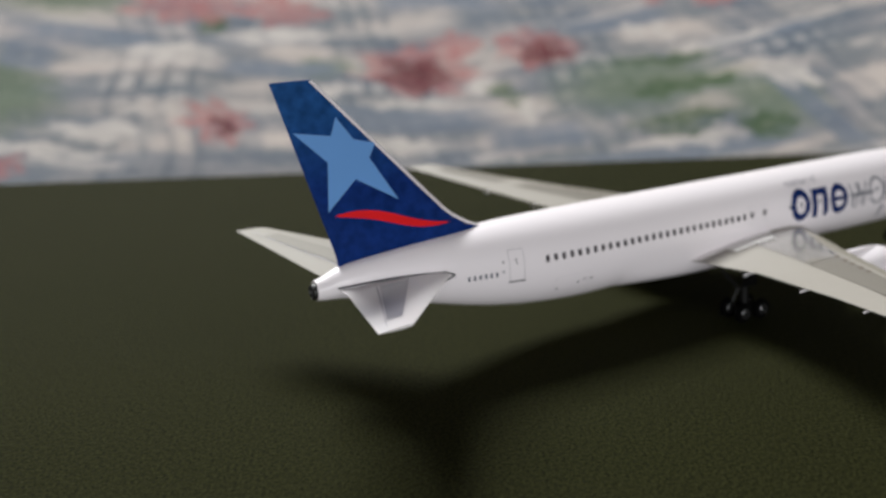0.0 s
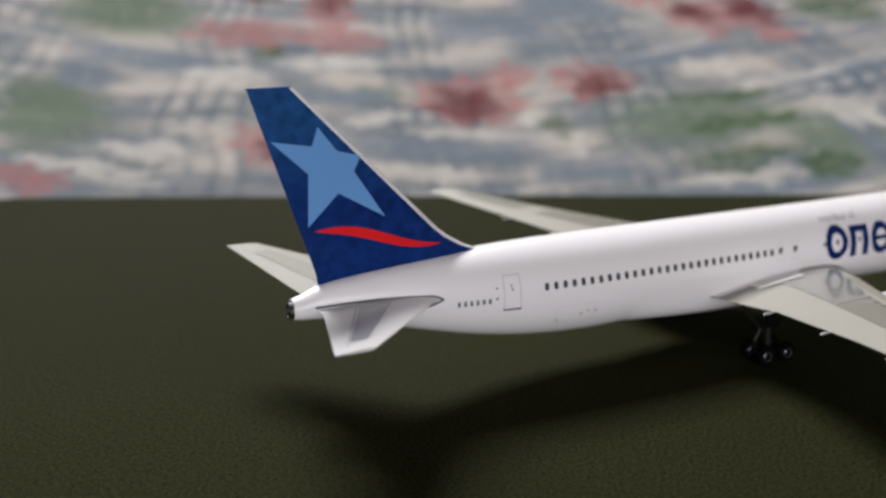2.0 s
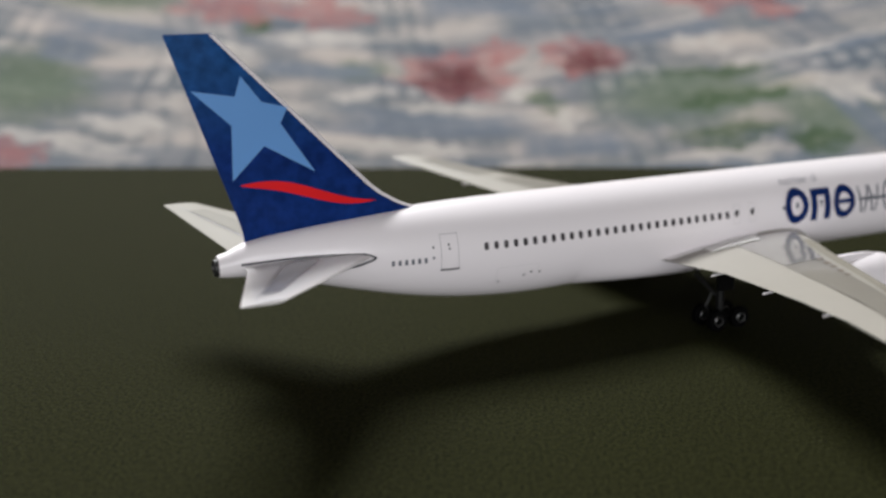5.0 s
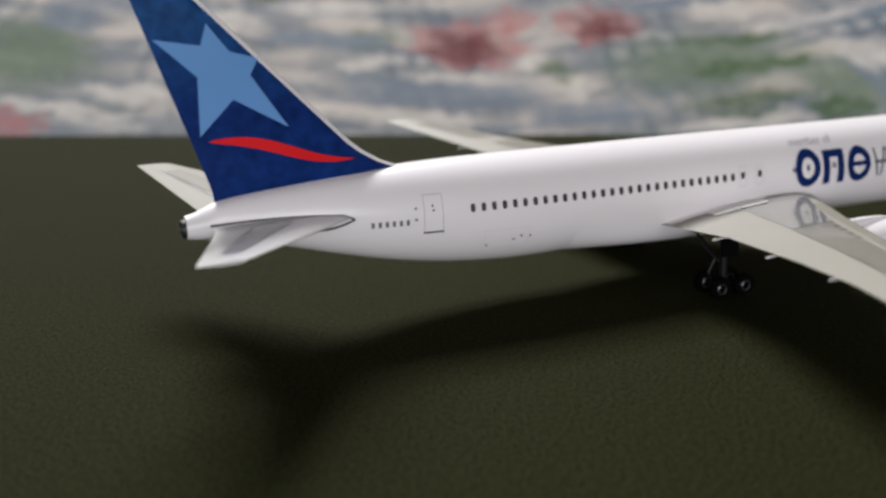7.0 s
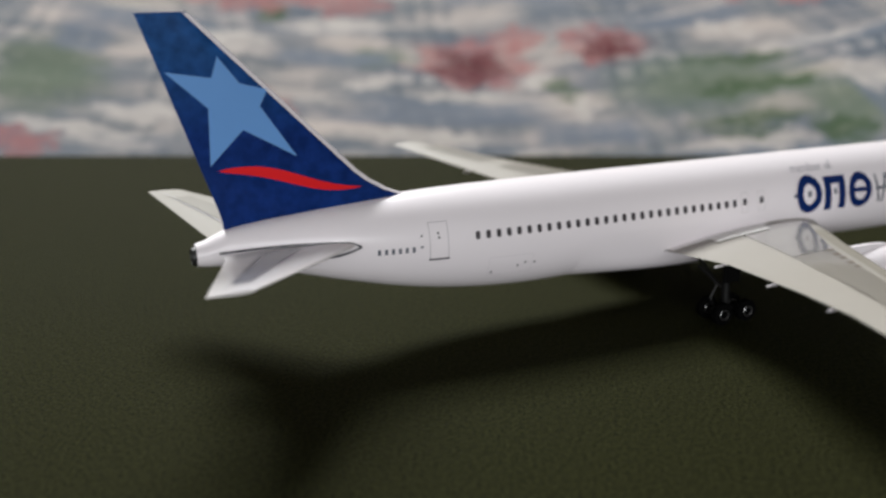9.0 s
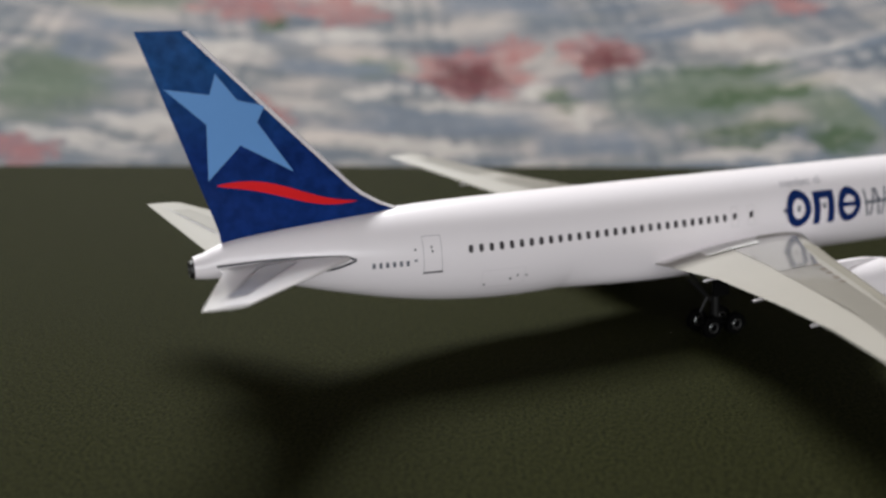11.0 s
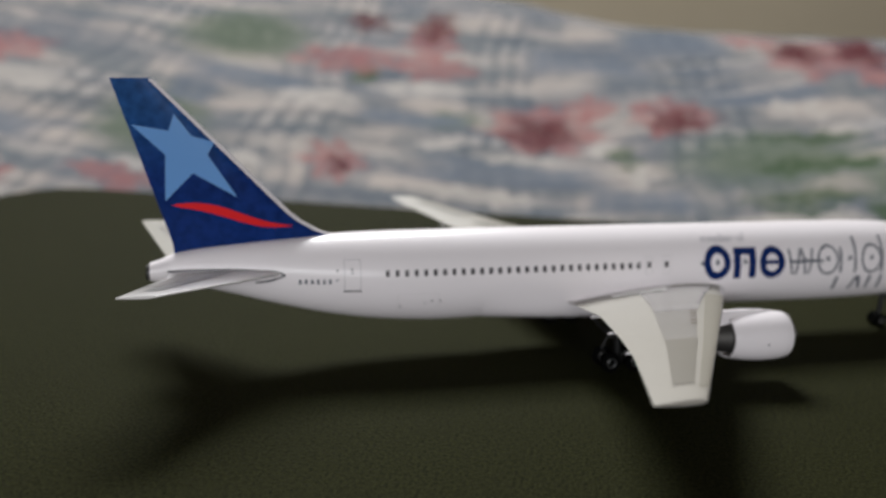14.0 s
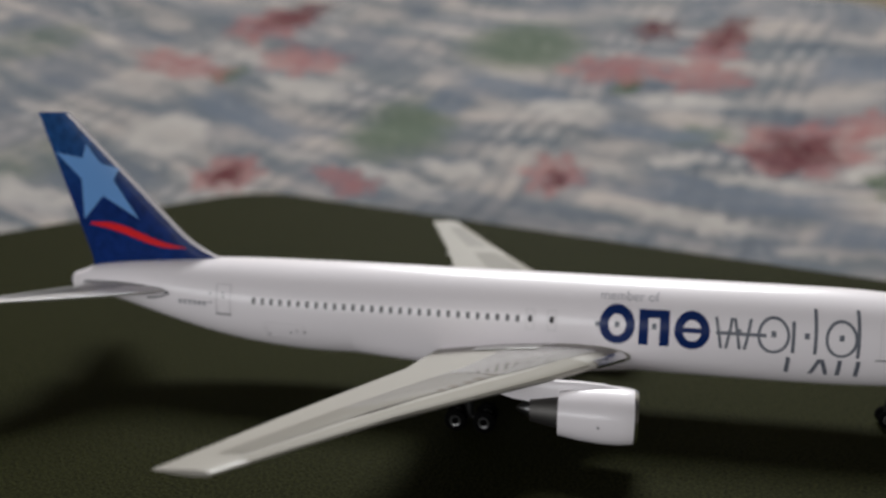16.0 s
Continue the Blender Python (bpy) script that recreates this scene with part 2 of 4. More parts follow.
# ---- room ----
def slab(name, lo, hi, mat, label):
    bm = bmesh.new()
    bmesh.ops.create_cube(bm, size=1, matrix=Matrix.LocRotScale(((Vector(lo) + Vector(hi)) / 2), None, Vector(hi) - Vector(lo)))
    ob = link_mesh(name, bm, mat, None, "", False)
    return tagged(ob, label, name.split("_")[0], kind="structure")


slab("floor", (-1.8, -1.5, -0.60), (1.9, 0.92, -0.5), FLOORWOOD, "brown boarded bedroom floor")
slab("ceiling", (-1.9, -1.52, 2.0), (2.0, 0.92, 2.1), LOWBOUNCE_GREY, "unseen ceiling, grey kept dark to cut bounced light")
slab("wall_east", (1.9, -1.52, -0.6), (2.0, 0.92, 2.0), LOWBOUNCE_BROWN, "unseen wall, brown kept dark to cut bounced light")
slab("wall_west", (-1.9, -1.52, -0.6), (-1.8, 0.92, 2.0), LOWBOUNCE_BROWN, "unseen wall, brown kept dark to cut bounced light")


def window_wall(name, opening, y0, y1, label, mat):
    """A wall along x with one window opening through it."""
    (xa, xb), (za, zb) = opening["x"], opening["z"]
    bm = bmesh.new()
    for lo, hi in (((-1.8, y0, -0.6), (xa, y1, 2.0)), ((xb, y0, -0.6), (1.9, y1, 2.0)), ((xa, y0, -0.6), (xb, y1, za)), ((xa, y0, zb), (xb, y1, 2.0))):
        bmesh.ops.create_cube(bm, size=1, matrix=Matrix.LocRotScale((Vector(lo) + Vector(hi)) / 2, None, Vector(hi) - Vector(lo)))
    return tagged(link_mesh(name, bm, mat, None, "", False), label, "wall", kind="structure")


def window_unit(name, opening, y):
    (xa, xb), (za, zb) = opening["x"], opening["z"]
    root = tagged(new(name), "unseen window built to carry light, dark grey bars and clear panes", "window", kind="structure")
    bars = [((xa, za), (xa + 0.05, zb)), ((xb - 0.05, za), (xb, zb)), ((xa + 0.05, za), (xb - 0.05, za + 0.05)), ((xa + 0.05, zb - 0.05), (xb - 0.05, zb)), ((-0.02 + (xa + xb) / 2, za + 0.05), (0.02 + (xa + xb) / 2, zb - 0.05))]
    for (x0, z0), (x1, z1) in bars:
        bm = bmesh.new()
        bmesh.ops.create_cube(bm, size=1, matrix=Matrix.LocRotScale(((x0 + x1) / 2, y, (z0 + z1) / 2), None, (x1 - x0, 0.04, z1 - z0)))
        part("window_frame", bm, LOWBOUNCE_GREY, root, "", False)
    m, n, l, b = material("window_glass")
    b.inputs["Transmission Weight"].default_value, b.inputs["Roughness"].default_value = 1.0, 0.0
    bm = bmesh.new()
    bmesh.ops.create_cube(bm, size=1, matrix=Matrix.LocRotScale(((xa + xb) / 2, y, (za + zb) / 2), None, (xb - xa - 0.1, 0.006, zb - za - 0.1)))
    pane = part("pane", bm, m, root, "", False)
    pane.visible_shadow = False


window_wall("wall_north", NORTH, 0.80, 0.92, "plain beige wall behind the bed with a window", WALLPAINT)
window_wall("wall_south", FILL_OPENING, -1.52, -1.40, "unseen wall kept dark, with a wide opening for the added fill", LOWBOUNCE_BROWN)
window_unit("window_1", NORTH, 0.86)
# bars and pane round the added fill light, out of view
window_unit("fill_window", FILL_OPENING, -1.46)

# ---- bedspread ----
CX, CY = -45.0, -45.0  # middle of the hollow in the bedspread, full-size metres as above (x = -s)


def crest(hd):
    return 40.0 - 19.0 / (1 + math.exp(-(hd - 17) / 5))


def cloth_height(hd, r):
    """Height of the bedspread at a heading (degrees) and distance from the hollow's middle."""
    x = r - 121.0
    up = 0.364 * (3.5 * math.log(1 + math.exp(x / 3.5)) if x < 60 else x)
    top = crest(hd)
    k = 2.2
    rise = -k * math.log(math.exp(-up / k) + math.exp(-(top + 9.2) / k))
    rise -= 0.3 * max(0.0, min(r, 380.0) - 250.0)
    side = 1 / (1 + math.exp((abs(hd - 10) - 88) / 7))
    p = Vector((hd * 0.12, r * 0.05, 3.0))
    wr = noise.noise(p) * 1.5 + noise.noise(p * 2.7) * 0.6
    calm = min(1.0, max(0.0, (r - 112.0) / 22.0))
    return -9.2 + max(rise, 0.0) * side + wr * calm - 0.0


def rim(hd):
    """Distance from the hollow's middle to the edge of the bed in a direction."""
    dx, dy = math.sin(radians(hd)), math.cos(radians(hd))
    lim = []
    if abs(dx) > 1e-6:
        lim.append(((400.0 if dx > 0 else -360.0)) / dx)
    if abs(dy) > 1e-6:
        lim.append(((354.0 if dy > 0 else -460.0)) / dy)
    return min(lim)


def bedspread():
    heads = spread(240, (-180, 180))
    inner = [1.0] + list(np.linspace(40, 112, 8)) + list(np.linspace(116, 250, 74))
    turn = radians(19)
    rows = []

    def add(hd, r, z, out=0.0):
        t = radians(hd)
        x, y = r * math.sin(t), r * math.cos(t)
        k = 1 + out / max(r, 1.0)
        return W(-(CX + x), CY + y, z), ((x * math.cos(turn) - y * math.sin(turn)) * k, (x * math.sin(turn) + y * math.cos(turn)) * k)

    for r in inner:
        rows.append([add(hd, r, cloth_height(hd, r)) for hd in heads[:-1]])
    for i in range(1, 13):
        u = i / 12
        row = []
        for hd in heads[:-1]:
            r = 250 + (rim(hd) - 250) * u
            drop = 5.0 * max(0.0, (u - 0.85) / 0.15) ** 2
            row.append(add(hd, r, cloth_height(hd, r) * (1 - u) - 9.2 * u - drop))
        rows.append(row)
    for k in (60.0, 120.0, 165.0):
        rows.append([add(hd, rim(hd) + 0.6 + 1.2 * math.sin(hd * 0.55), -14.2 - k, k) for hd in heads[:-1]])
    root = tagged(new("bedspread"), "cream cotton bedspread printed with red roses, green leaves and slate plaid", "bedspread")
    cotton = floral()
    for name, band, label in (("cloth_top", rows[:-3], "floral cotton top with a raised fold"), ("side_drop", rows[-4:], "floral cotton hanging over the bed's sides")):
        bm = bmesh.new()
        uv = bm.loops.layers.uv.new("UVMap")
        where = {}
        grid = []
        for row in band:
            grid.append([bm.verts.new(p) for p, _ in row])
            where.update(zip(grid[-1], [q for _, q in row]))
        m = len(grid[0])
        faces = [bm.faces.new((a[i], a[(i + 1) % m], b[(i + 1) % m], b[i])) for a, b in zip(grid, grid[1:]) for i in range(m)]
        if name == "cloth_top":
            faces.append(bm.faces.new(grid[0][::-1]))
        for f in faces:
            for lp in f.loops:
                lp[uv].uv = where[lp.vert]
        part(name, bm, cotton, root, label)


# printed motifs in the cloth's own plane: across, along, half width, half length
PINK = [(3.2, 155.9, 11.0, 10.1), (11.0, 164.4, 5.3, 4.9), (26.1, 159.7, 7.8, 8.0), (-32.0, 137.4, 5.2, 6.8), (-37.1, 181.7, 12.2, 7.0), (-19.4, 180.9, 8.6, 7.0), (-21.4, 195.8, 6.0, 13.1), (48.6, 205.4, 6.5, 12.7), (61.0, 185.5, 12.8, 12.5), (67.3, 171.5, 4.2, 4.1), (-63.0, 122.6, 6.5, 4.0), (-80.7, 113.5, 6.4, 6.4), (-101.8, 160.8, 10.0, 9.0), (-119.5, 142.3, 12.0, 7.0), (-120.3, 173.0, 8.2, 14.0)]
ROSE = [(2.4, 154.6, 7.2, 6.8), (26.7, 156.8, 4.6, 5.6), (-31.0, 136.2, 2.3, 3.0), (-21.0, 205.0, 5.0, 11.0), (-36.8, 204.0, 5.5, 6.0), (56.5, 191.8, 4.8, 11.2), (68.4, 188.7, 5.4, 12.7), (-80.3, 113.0, 3.2, 3.6), (-119.8, 180.0, 5.6, 13.0)]
LEAF = [(46.0, 140.6, 11.5, 3.4), (53.5, 140.2, 4.0, 3.2), (41.8, 129.7, 11.0, 3.2), (54.0, 124.3, 4.4, 4.4), (16.2, 144.9, 3.2, 5.5), (-32.8, 175.8, 3.0, 4.9), (85.4, 182.5, 10.0, 12.3), (45.9, 150.9, 12.7, 2.2), (-109.0, 144.9, 3.3, 6.2)]
FADED = [(-62.2, 186.8, 14.0, 12.0), (-64.0, 141.0, 11.0, 11.0), (-150.0, 131.0, 8.2, 15.0), (-110.4, 97.5, 6.3, 8.4)]
SLATE = [(-2.8, 139.0, 16.7, 3.9), (17.5, 131.4, 8.2, 4.4), (-21.9, 155.1, 10.8, 3.5), (11.9, 186.4, 12.9, 9.0), (-54.1, 164.9, 12.7, 4.4), (44.4, 168.0, 12.9, 3.7), (66.7, 153.7, 11.6, 2.4), (-63.4, 156.5, 5.3, 4.5), (39.0, 121.4, 19.6, 3.1), (62.2, 124.8, 2.7, 12.2), (31.5, 196.6, 10.0, 9.0), (-91.0, 131.8, 15.0, 4.6)]
PALE = [(62.1, 138.1, 1.8, 8.0), (65.8, 137.0, 2.6, 6.7), (18.3, 139.4, 2.0, 5.9), (41.4, 124.3, 8.0, 2.9), (47.0, 162.6, 2.3, 5.0), (52.1, 161.3, 2.0, 5.0), (60.1, 153.0, 10.7, 2.3), (-6.9, 130.4, 12.0, 2.4), (-14.3, 147.2, 6.6, 2.2), (0.4, 143.8, 9.3, 1.8), (-21.4, 170.2, 10.5, 4.6), (-48.5, 133.6, 7.6, 2.6), (-55.7, 127.5, 10.5, 2.1), (-38.9, 160.9, 8.4, 5.2), (13.6, 149.1, 3.5, 4.1), (-98.7, 117.3, 8.1, 8.3), (-91.7, 148.2, 10.5, 5.2), (-101.0, 90.4, 9.4, 3.3)]
WASH = [(41.1, 143.0, 18.0, 11.0), (58.3, 130.5, 8.0, 10.0), (-64.7, 142.8, 8.5, 14.0), (-60.9, 187.8, 15.0, 13.0), (-14.2, 156.5, 6.9, 4.4)]
PRINTS = (
    (WASH, (0.165, 0.205, 0.145), 0.85, 0, ""), (SLATE, (0.172, 0.205, 0.258), 0.88, 0, "band"), (PALE, (0.60, 0.555, 0.515), 0.92, 0, "crisp"),
    (FADED, (0.12, 0.16, 0.11), 0.55, 0, "brush"), (LEAF, (0.062, 0.112, 0.048), 0.85, 0, "brush"), (PINK, (0.42, 0.17, 0.165), 0.92, 7, "mottle"), (ROSE, (0.105, 0.008, 0.015), 0.97, 5, ""),
)


def floral():
    m, n, l, b = material("floral_cotton")
    uvn = n.new("ShaderNodeUVMap")
    uvn.uv_map = "UVMap"
    sep = n.new("ShaderNodeSeparateXYZ")
    l.new(uvn.outputs[0], sep.inputs[0])
    com = n.new("ShaderNodeCombineXYZ")
    for axis, lo, hi in ((0, -165.0, 130.0), (1, 85.0, 235.0)):  # the print repeats
        wrap = n.new("ShaderNodeMath")
        wrap.operation = "WRAP"
        wrap.inputs[1].default_value, wrap.inputs[2].default_value = hi, lo
        l.new(sep.outputs[axis], wrap.inputs[0])
        l.new(wrap.outputs[0], com.inputs[axis])
    # ragged brush edges
    tex = n.new("ShaderNodeTexCoord")

    def chain(first, *steps):
        """A row of math nodes: each step is (operation, second value or socket)."""
        for op, val in steps:
            mt = n.new("ShaderNodeMath")
            mt.operation = op
            l.new(first, mt.inputs[0])
            if isinstance(val, (int, float)):
                mt.inputs[1].default_value = val
            elif val is not None:
                l.new(val, mt.inputs[1])
            first = mt.outputs[0]
        return first

    def ramp(value, lo, hi, out0=0.0, out1=1.0):
        mr = n.new("ShaderNodeMapRange")
        mr.interpolation_type = "SMOOTHSTEP"
        for i, v in enumerate((lo, hi, out0, out1)):
            mr.inputs[1 + i].default_value = v
        l.new(value, mr.inputs[0])
        return mr.outputs[0]

    def strokes(vec, across, along, detail=3.0):
        """Noise drawn out along one way of the cloth, like brush strokes."""
        st = n.new("ShaderNodeVectorMath")
        st.operation = "MULTIPLY"
        st.inputs[1].default_value = (across, along, 1)
        l.new(vec, st.inputs[0])
        tn = n.new("ShaderNodeTexNoise")
        tn.inputs["Scale"].default_value, tn.inputs["Detail"].default_value = 1.0, detail
        l.new(st.outputs[0], tn.inputs["Vector"])
        return tn.outputs["Fac"]

    def warped(scale, detail, amount):
        tn = n.new("ShaderNodeTexNoise")
        tn.inputs["Scale"].default_value, tn.inputs["Detail"].default_value = scale, detail
        l.new(tex.outputs["Object"], tn.inputs["Vector"])
        sub = n.new("ShaderNodeVectorMath")
        sub.operation = "SUBTRACT"
        sub.inputs[1].default_value = (0.5, 0.5, 0.5)
        l.new(tn.outputs["Color"], sub.inputs[0])
        mul = n.new("ShaderNodeVectorMath")
        mul.operation = "MULTIPLY"
        mul.inputs[1].default_value = (amount, amount, 0)
        l.new(sub.outputs[0], mul.inputs[0])
        add = n.new("ShaderNodeVectorMath")
        add.operation = "ADD"
        l.new(com.outputs[0], add.inputs[0])
        l.new(mul.outputs[0], add.inputs[1])
        return add.outputs[0]

    spot = warped(110, 4.0, 8.0)
    thread = warped(14, 1.0, 9.0)

    def mixed(base, col, fac, amount=1.0):
        mx = n.new("ShaderNodeMix")
        mx.data_type = "RGBA"
        if amount != 1.0:
            sc = n.new("ShaderNodeMath")
            sc.operation = "MULTIPLY"
            sc.inputs[1].default_value = amount
            l.new(fac, sc.inputs[0])
            fac = sc.outputs[0]
        l.new(fac, mx.inputs[0])
        l.new(base, mx.inputs[6])
        mx.inputs[7].default_value = (*col, 1)
        return mx.outputs[2]

    cream = n.new("ShaderNodeMix")
    cream.data_type = "RGBA"
    cream.inputs[6].default_value, cream.inputs[7].default_value = (0.22, 0.235, 0.25, 1), (0.56, 0.495, 0.452, 1)
    l.new(ramp(strokes(spot, 0.045, 0.10), 0.36, 0.64), cream.inputs[0])
    col = cream.outputs[2]
    sx = n.new("ShaderNodeSeparateXYZ")
    l.new(thread, sx.inputs[0])
    across, along = sx.outputs[0], sx.outputs[1]

    def stripes(axis, freq, shift, lo, hi):
        return ramp(chain(axis, ("MULTIPLY", freq), ("ADD", shift), ("SINE", None)), lo, hi)

    # woven plaid: wide slate bands both ways, and groups of three narrow stripes that cross in small checks
    patchy = ramp(strokes(com.outputs[0], 0.03, 0.03, 1.0), 0.36, 0.56)
    uneven = ramp(strokes(spot, 0.16, 0.16), 0.30, 0.62, 0.55, 1.0)
    bands_v = chain(stripes(along, 0.26, 0.7, 0.10, 0.5), ("MAXIMUM", stripes(along, 0.41, 2.0, 0.5, 0.8)))
    bands_u = stripes(across, 0.19, 1.1, 0.30, 0.65)
    col = mixed(col, (0.15, 0.18, 0.225), chain(bands_v, ("MULTIPLY", patchy), ("MULTIPLY", uneven)), 0.72)
    col = mixed(col, (0.14, 0.17, 0.215), chain(bands_u, ("MULTIPLY", patchy), ("MULTIPLY", uneven)), 0.55)
    gx = stripes(across, 1.55, 0.0, 0.0, 0.65)
    gy = stripes(along, 1.05, 0.0, 0.0, 0.65)
    group_u = stripes(across, 0.17, 2.4, 0.10, 0.45)
    group_v = stripes(along, 0.15, 4.1, 0.20, 0.55)
    col = mixed(col, (0.105, 0.135, 0.17), chain(gx, ("MULTIPLY", group_u), ("MULTIPLY", uneven)), 0.42)
    col = mixed(col, (0.105, 0.135, 0.17), chain(gy, ("MULTIPLY", group_v), ("MULTIPLY", uneven)), 0.42)
    gingham = ramp(chain(gx, ("ADD", gy)), 0.0, 2.0, 1.0, 0.8)
    gap = chain(ramp(gx, 0.5, 0.0), ("MULTIPLY", ramp(gy, 0.5, 0.0)))
    dots = chain(gap, ("MULTIPLY", chain(group_u, ("MULTIPLY", group_v))), ("MULTIPLY", uneven))
    col = mixed(col, (0.56, 0.53, 0.505), dots, 0.55)
    whites = chain(stripes(along, 0.41, 0.4, 0.72, 0.97), ("MULTIPLY", ramp(strokes(spot, 0.07, 0.12), 0.46, 0.60)))
    col = mixed(col, (0.56, 0.515, 0.48), whites, 0.7)
    brush = ramp(strokes(spot, 0.06, 0.36), 0.32, 0.60, 0.40, 1.0)
    mottle = ramp(strokes(spot, 0.30, 0.40), 0.32, 0.62, 0.6, 1.0)
    for group, tint, amount, petals, grain in PRINTS:
        for hd, r, a, c in group:
            d = n.new("ShaderNodeVectorMath")
            d.operation = "SUBTRACT"
            d.inputs[1].default_value = (hd, r, 0)
            l.new(thread if grain == "band" else spot, d.inputs[0])
            q = n.new("ShaderNodeVectorMath")
            q.operation = "DIVIDE"
            q.inputs[1].default_value = (a, c, 1)
            l.new(d.outputs[0], q.inputs[0])
            ln = n.new("ShaderNodeVectorMath")
            ln.operation = "LENGTH"
            l.new(q.outputs[0], ln.inputs[0])
            length = ln.outputs["Value"]
            if grain == "band":  # woven bands have straight, square edges
                ax = n.new("ShaderNodeSeparateXYZ")
                l.new(q.outputs[0], ax.inputs[0])
                length = chain(chain(ax.outputs[0], ("ABSOLUTE", None)), ("MAXIMUM", chain(ax.outputs[1], ("ABSOLUTE", None))))
            if petals:
                xy = n.new("ShaderNodeSeparateXYZ")
                l.new(q.outputs[0], xy.inputs[0])
                length = chain(xy.outputs[1], ("ARCTAN2", xy.outputs[0]), ("MULTIPLY", petals), ("SINE", None), ("MULTIPLY", 0.14), ("ADD", length))
            fac = ramp(length, *((1.15, 0.6) if grain else (1.3, 0.35)))
            if petals:  # petals lie in rings round the heart
                fac = chain(fac, ("MULTIPLY", ramp(chain(length, ("MULTIPLY", 10.0), ("SINE", None)), -0.8, 0.8, 0.72, 1.0)))
            if grain:
                fac = chain(fac, ("MULTIPLY", {"band": gingham, "brush": brush, "mottle": mottle, "crisp": uneven}[grain]))
            col = mixed(col, tint, fac, amount)
    # small dry dabs of the brush, white and slate
    dab = strokes(spot, 0.34, 0.62, 4.0)
    col = mixed(col, (0.60, 0.56, 0.53), ramp(dab, 0.56, 0.72), 0.32)
    col = mixed(col, (0.12, 0.145, 0.17), ramp(dab, 0.44, 0.28), 0.20)
    scaled = n.new("ShaderNodeVectorMath")  # all print colours scaled down by one even factor
    scaled.operation = "SCALE"
    scaled.inputs["Scale"].default_value = 0.66
    l.new(col, scaled.inputs[0])
    l.new(scaled.outputs[0], b.inputs["Base Color"])
    weave = n.new("ShaderNodeTexNoise")
    weave.inputs["Scale"].default_value = 1500
    l.new(tex.outputs["Object"], weave.inputs["Vector"])
    bp = n.new("ShaderNodeBump")
    bp.inputs["Strength"].default_value, bp.inputs["Distance"].default_value = 0.3, 0.0003
    l.new(weave.outputs["Fac"], bp.inputs["Height"])
    l.new(bp.outputs[0], b.inputs["Normal"])
    b.inputs["Roughness"].default_value = 0.9
    b.inputs["Specular IOR Level"].default_value = 0.15
    return m


bedspread()


# ---- the case that the model stands on ----
def case_half(name, z0, z1, w, d, root, label):
    """One half of the case: a slab with rounded corners and rims."""
    bm = bmesh.new()
    bmesh.ops.create_cube(bm, size=1, matrix=Matrix.Translation((0, 0, (z0 + z1) / 2 * K)) @ Matrix.Diagonal((w * K, d * K, (z1 - z0) * K, 1)))
    up = [e for e in bm.edges if abs(e.verts[0].co.z - e.verts[1].co.z) > 1e-4]
    bmesh.ops.bevel(bm, geom=up, offset=8.0 * K, segments=8, profile=0.5, affect="EDGES")
    rim = [e for e in bm.edges if abs(e.verts[0].co.z - e.verts[1].co.z) < 1e-6 and len(e.link_faces) == 2 and e.calc_face_angle(0) > 1.0]
    bmesh.ops.bevel(bm, geom=rim, offset=(1.6 if z1 > -0.1 else 0.5) * K, segments=4, profile=0.5, affect="EDGES")
    return part(name, bm, LEATHER, root, label)


def case():
    a = radians(-25.2)
    far, right = Vector((-math.sin(a), math.cos(a), 0)), Vector((math.cos(a), math.sin(a), 0))
    corner = W(70.5, 69.5, 0)
    corner.z = 0
    mid = corner + right * 72.5 * K - far * 85 * K
    root = tagged(new("leatherette_case"), "flat dark olive leatherette case with rounded corners on the bedspread", "case")
    root.matrix_world = Matrix.Translation((mid.x, mid.y, 0)) @ Matrix.Rotation(a, 4, "Z")
    case_half("lid", -3.9, 0.0, 145, 170, root, "dark olive leatherette lid")
    case_half("base", -7.9, -4.0, 144.4, 169.4, root, "")
    return root


case()


# ---- the model airliner ----
plane = tagged(new("model_airliner"), "white die-cast model airliner with navy star tail on a dark case", "model aircraft")


def add_fuselage():
    bm = bmesh.new()
    st = [0, 0.08, 0.25, 0.5, 0.8, 1.2, 1.6, 2.1, 2.6, 3.1, 3.6, 4.3, 5, 6, 7, 8.5, 10] + spread(46, (11, 33)) + spread(44, (33.5, 53.75))
    loops = []
    for s in st:
        zc, hw, hh = hull(s)
        loops.append([W(s, hw * math.cos(t), zc + hh * math.sin(t)) for t in [2 * math.pi * i / 64 for i in range(64)]])
    rings(bm, loops)
    return part("fuselage", bm, WHITE, plane, "glossy white fuselage")


fuselage = add_fuselage()

bm = bmesh.new()
lathe(bm, (53.66, 0, 4.34), [(-0.1, 0.46), (0.05, 0.45), (0.26, 0.40), (0.30, 0.33), (0.1, 0.28)])
part("exhaust_outlet", bm, SOOT, plane, "black tail exhaust")


def add_belly():
    """Fairing under the wings: the fuselage's lower half, filled out to a squarer section."""
    bm = bmesh.new()
    loops = []
    for i in range(33):
        u = i / 32
        s = 18.8 + 16.2 * u
        k = math.sin(math.pi * u) ** 0.75
        zc, hw, hh = hull(s)
        loop = []
        for j in range(41):
            a = -6 - 168 * j / 40
            b = abs(a + 90)
            grow = 1 + k * (0.185 * math.exp(-(((b - 42) / 22) ** 2)) + 0.085 * math.exp(-((b / 40) ** 2))) - 0.004
            loop.append(W(s, hw * math.cos(radians(a)) * grow, zc + hh * math.sin(radians(a)) * grow))
        loops.append(loop)
    rings(bm, loops, cap=False, closed=False)
    part("belly_fairing", bm, WHITE, plane)


add_belly()

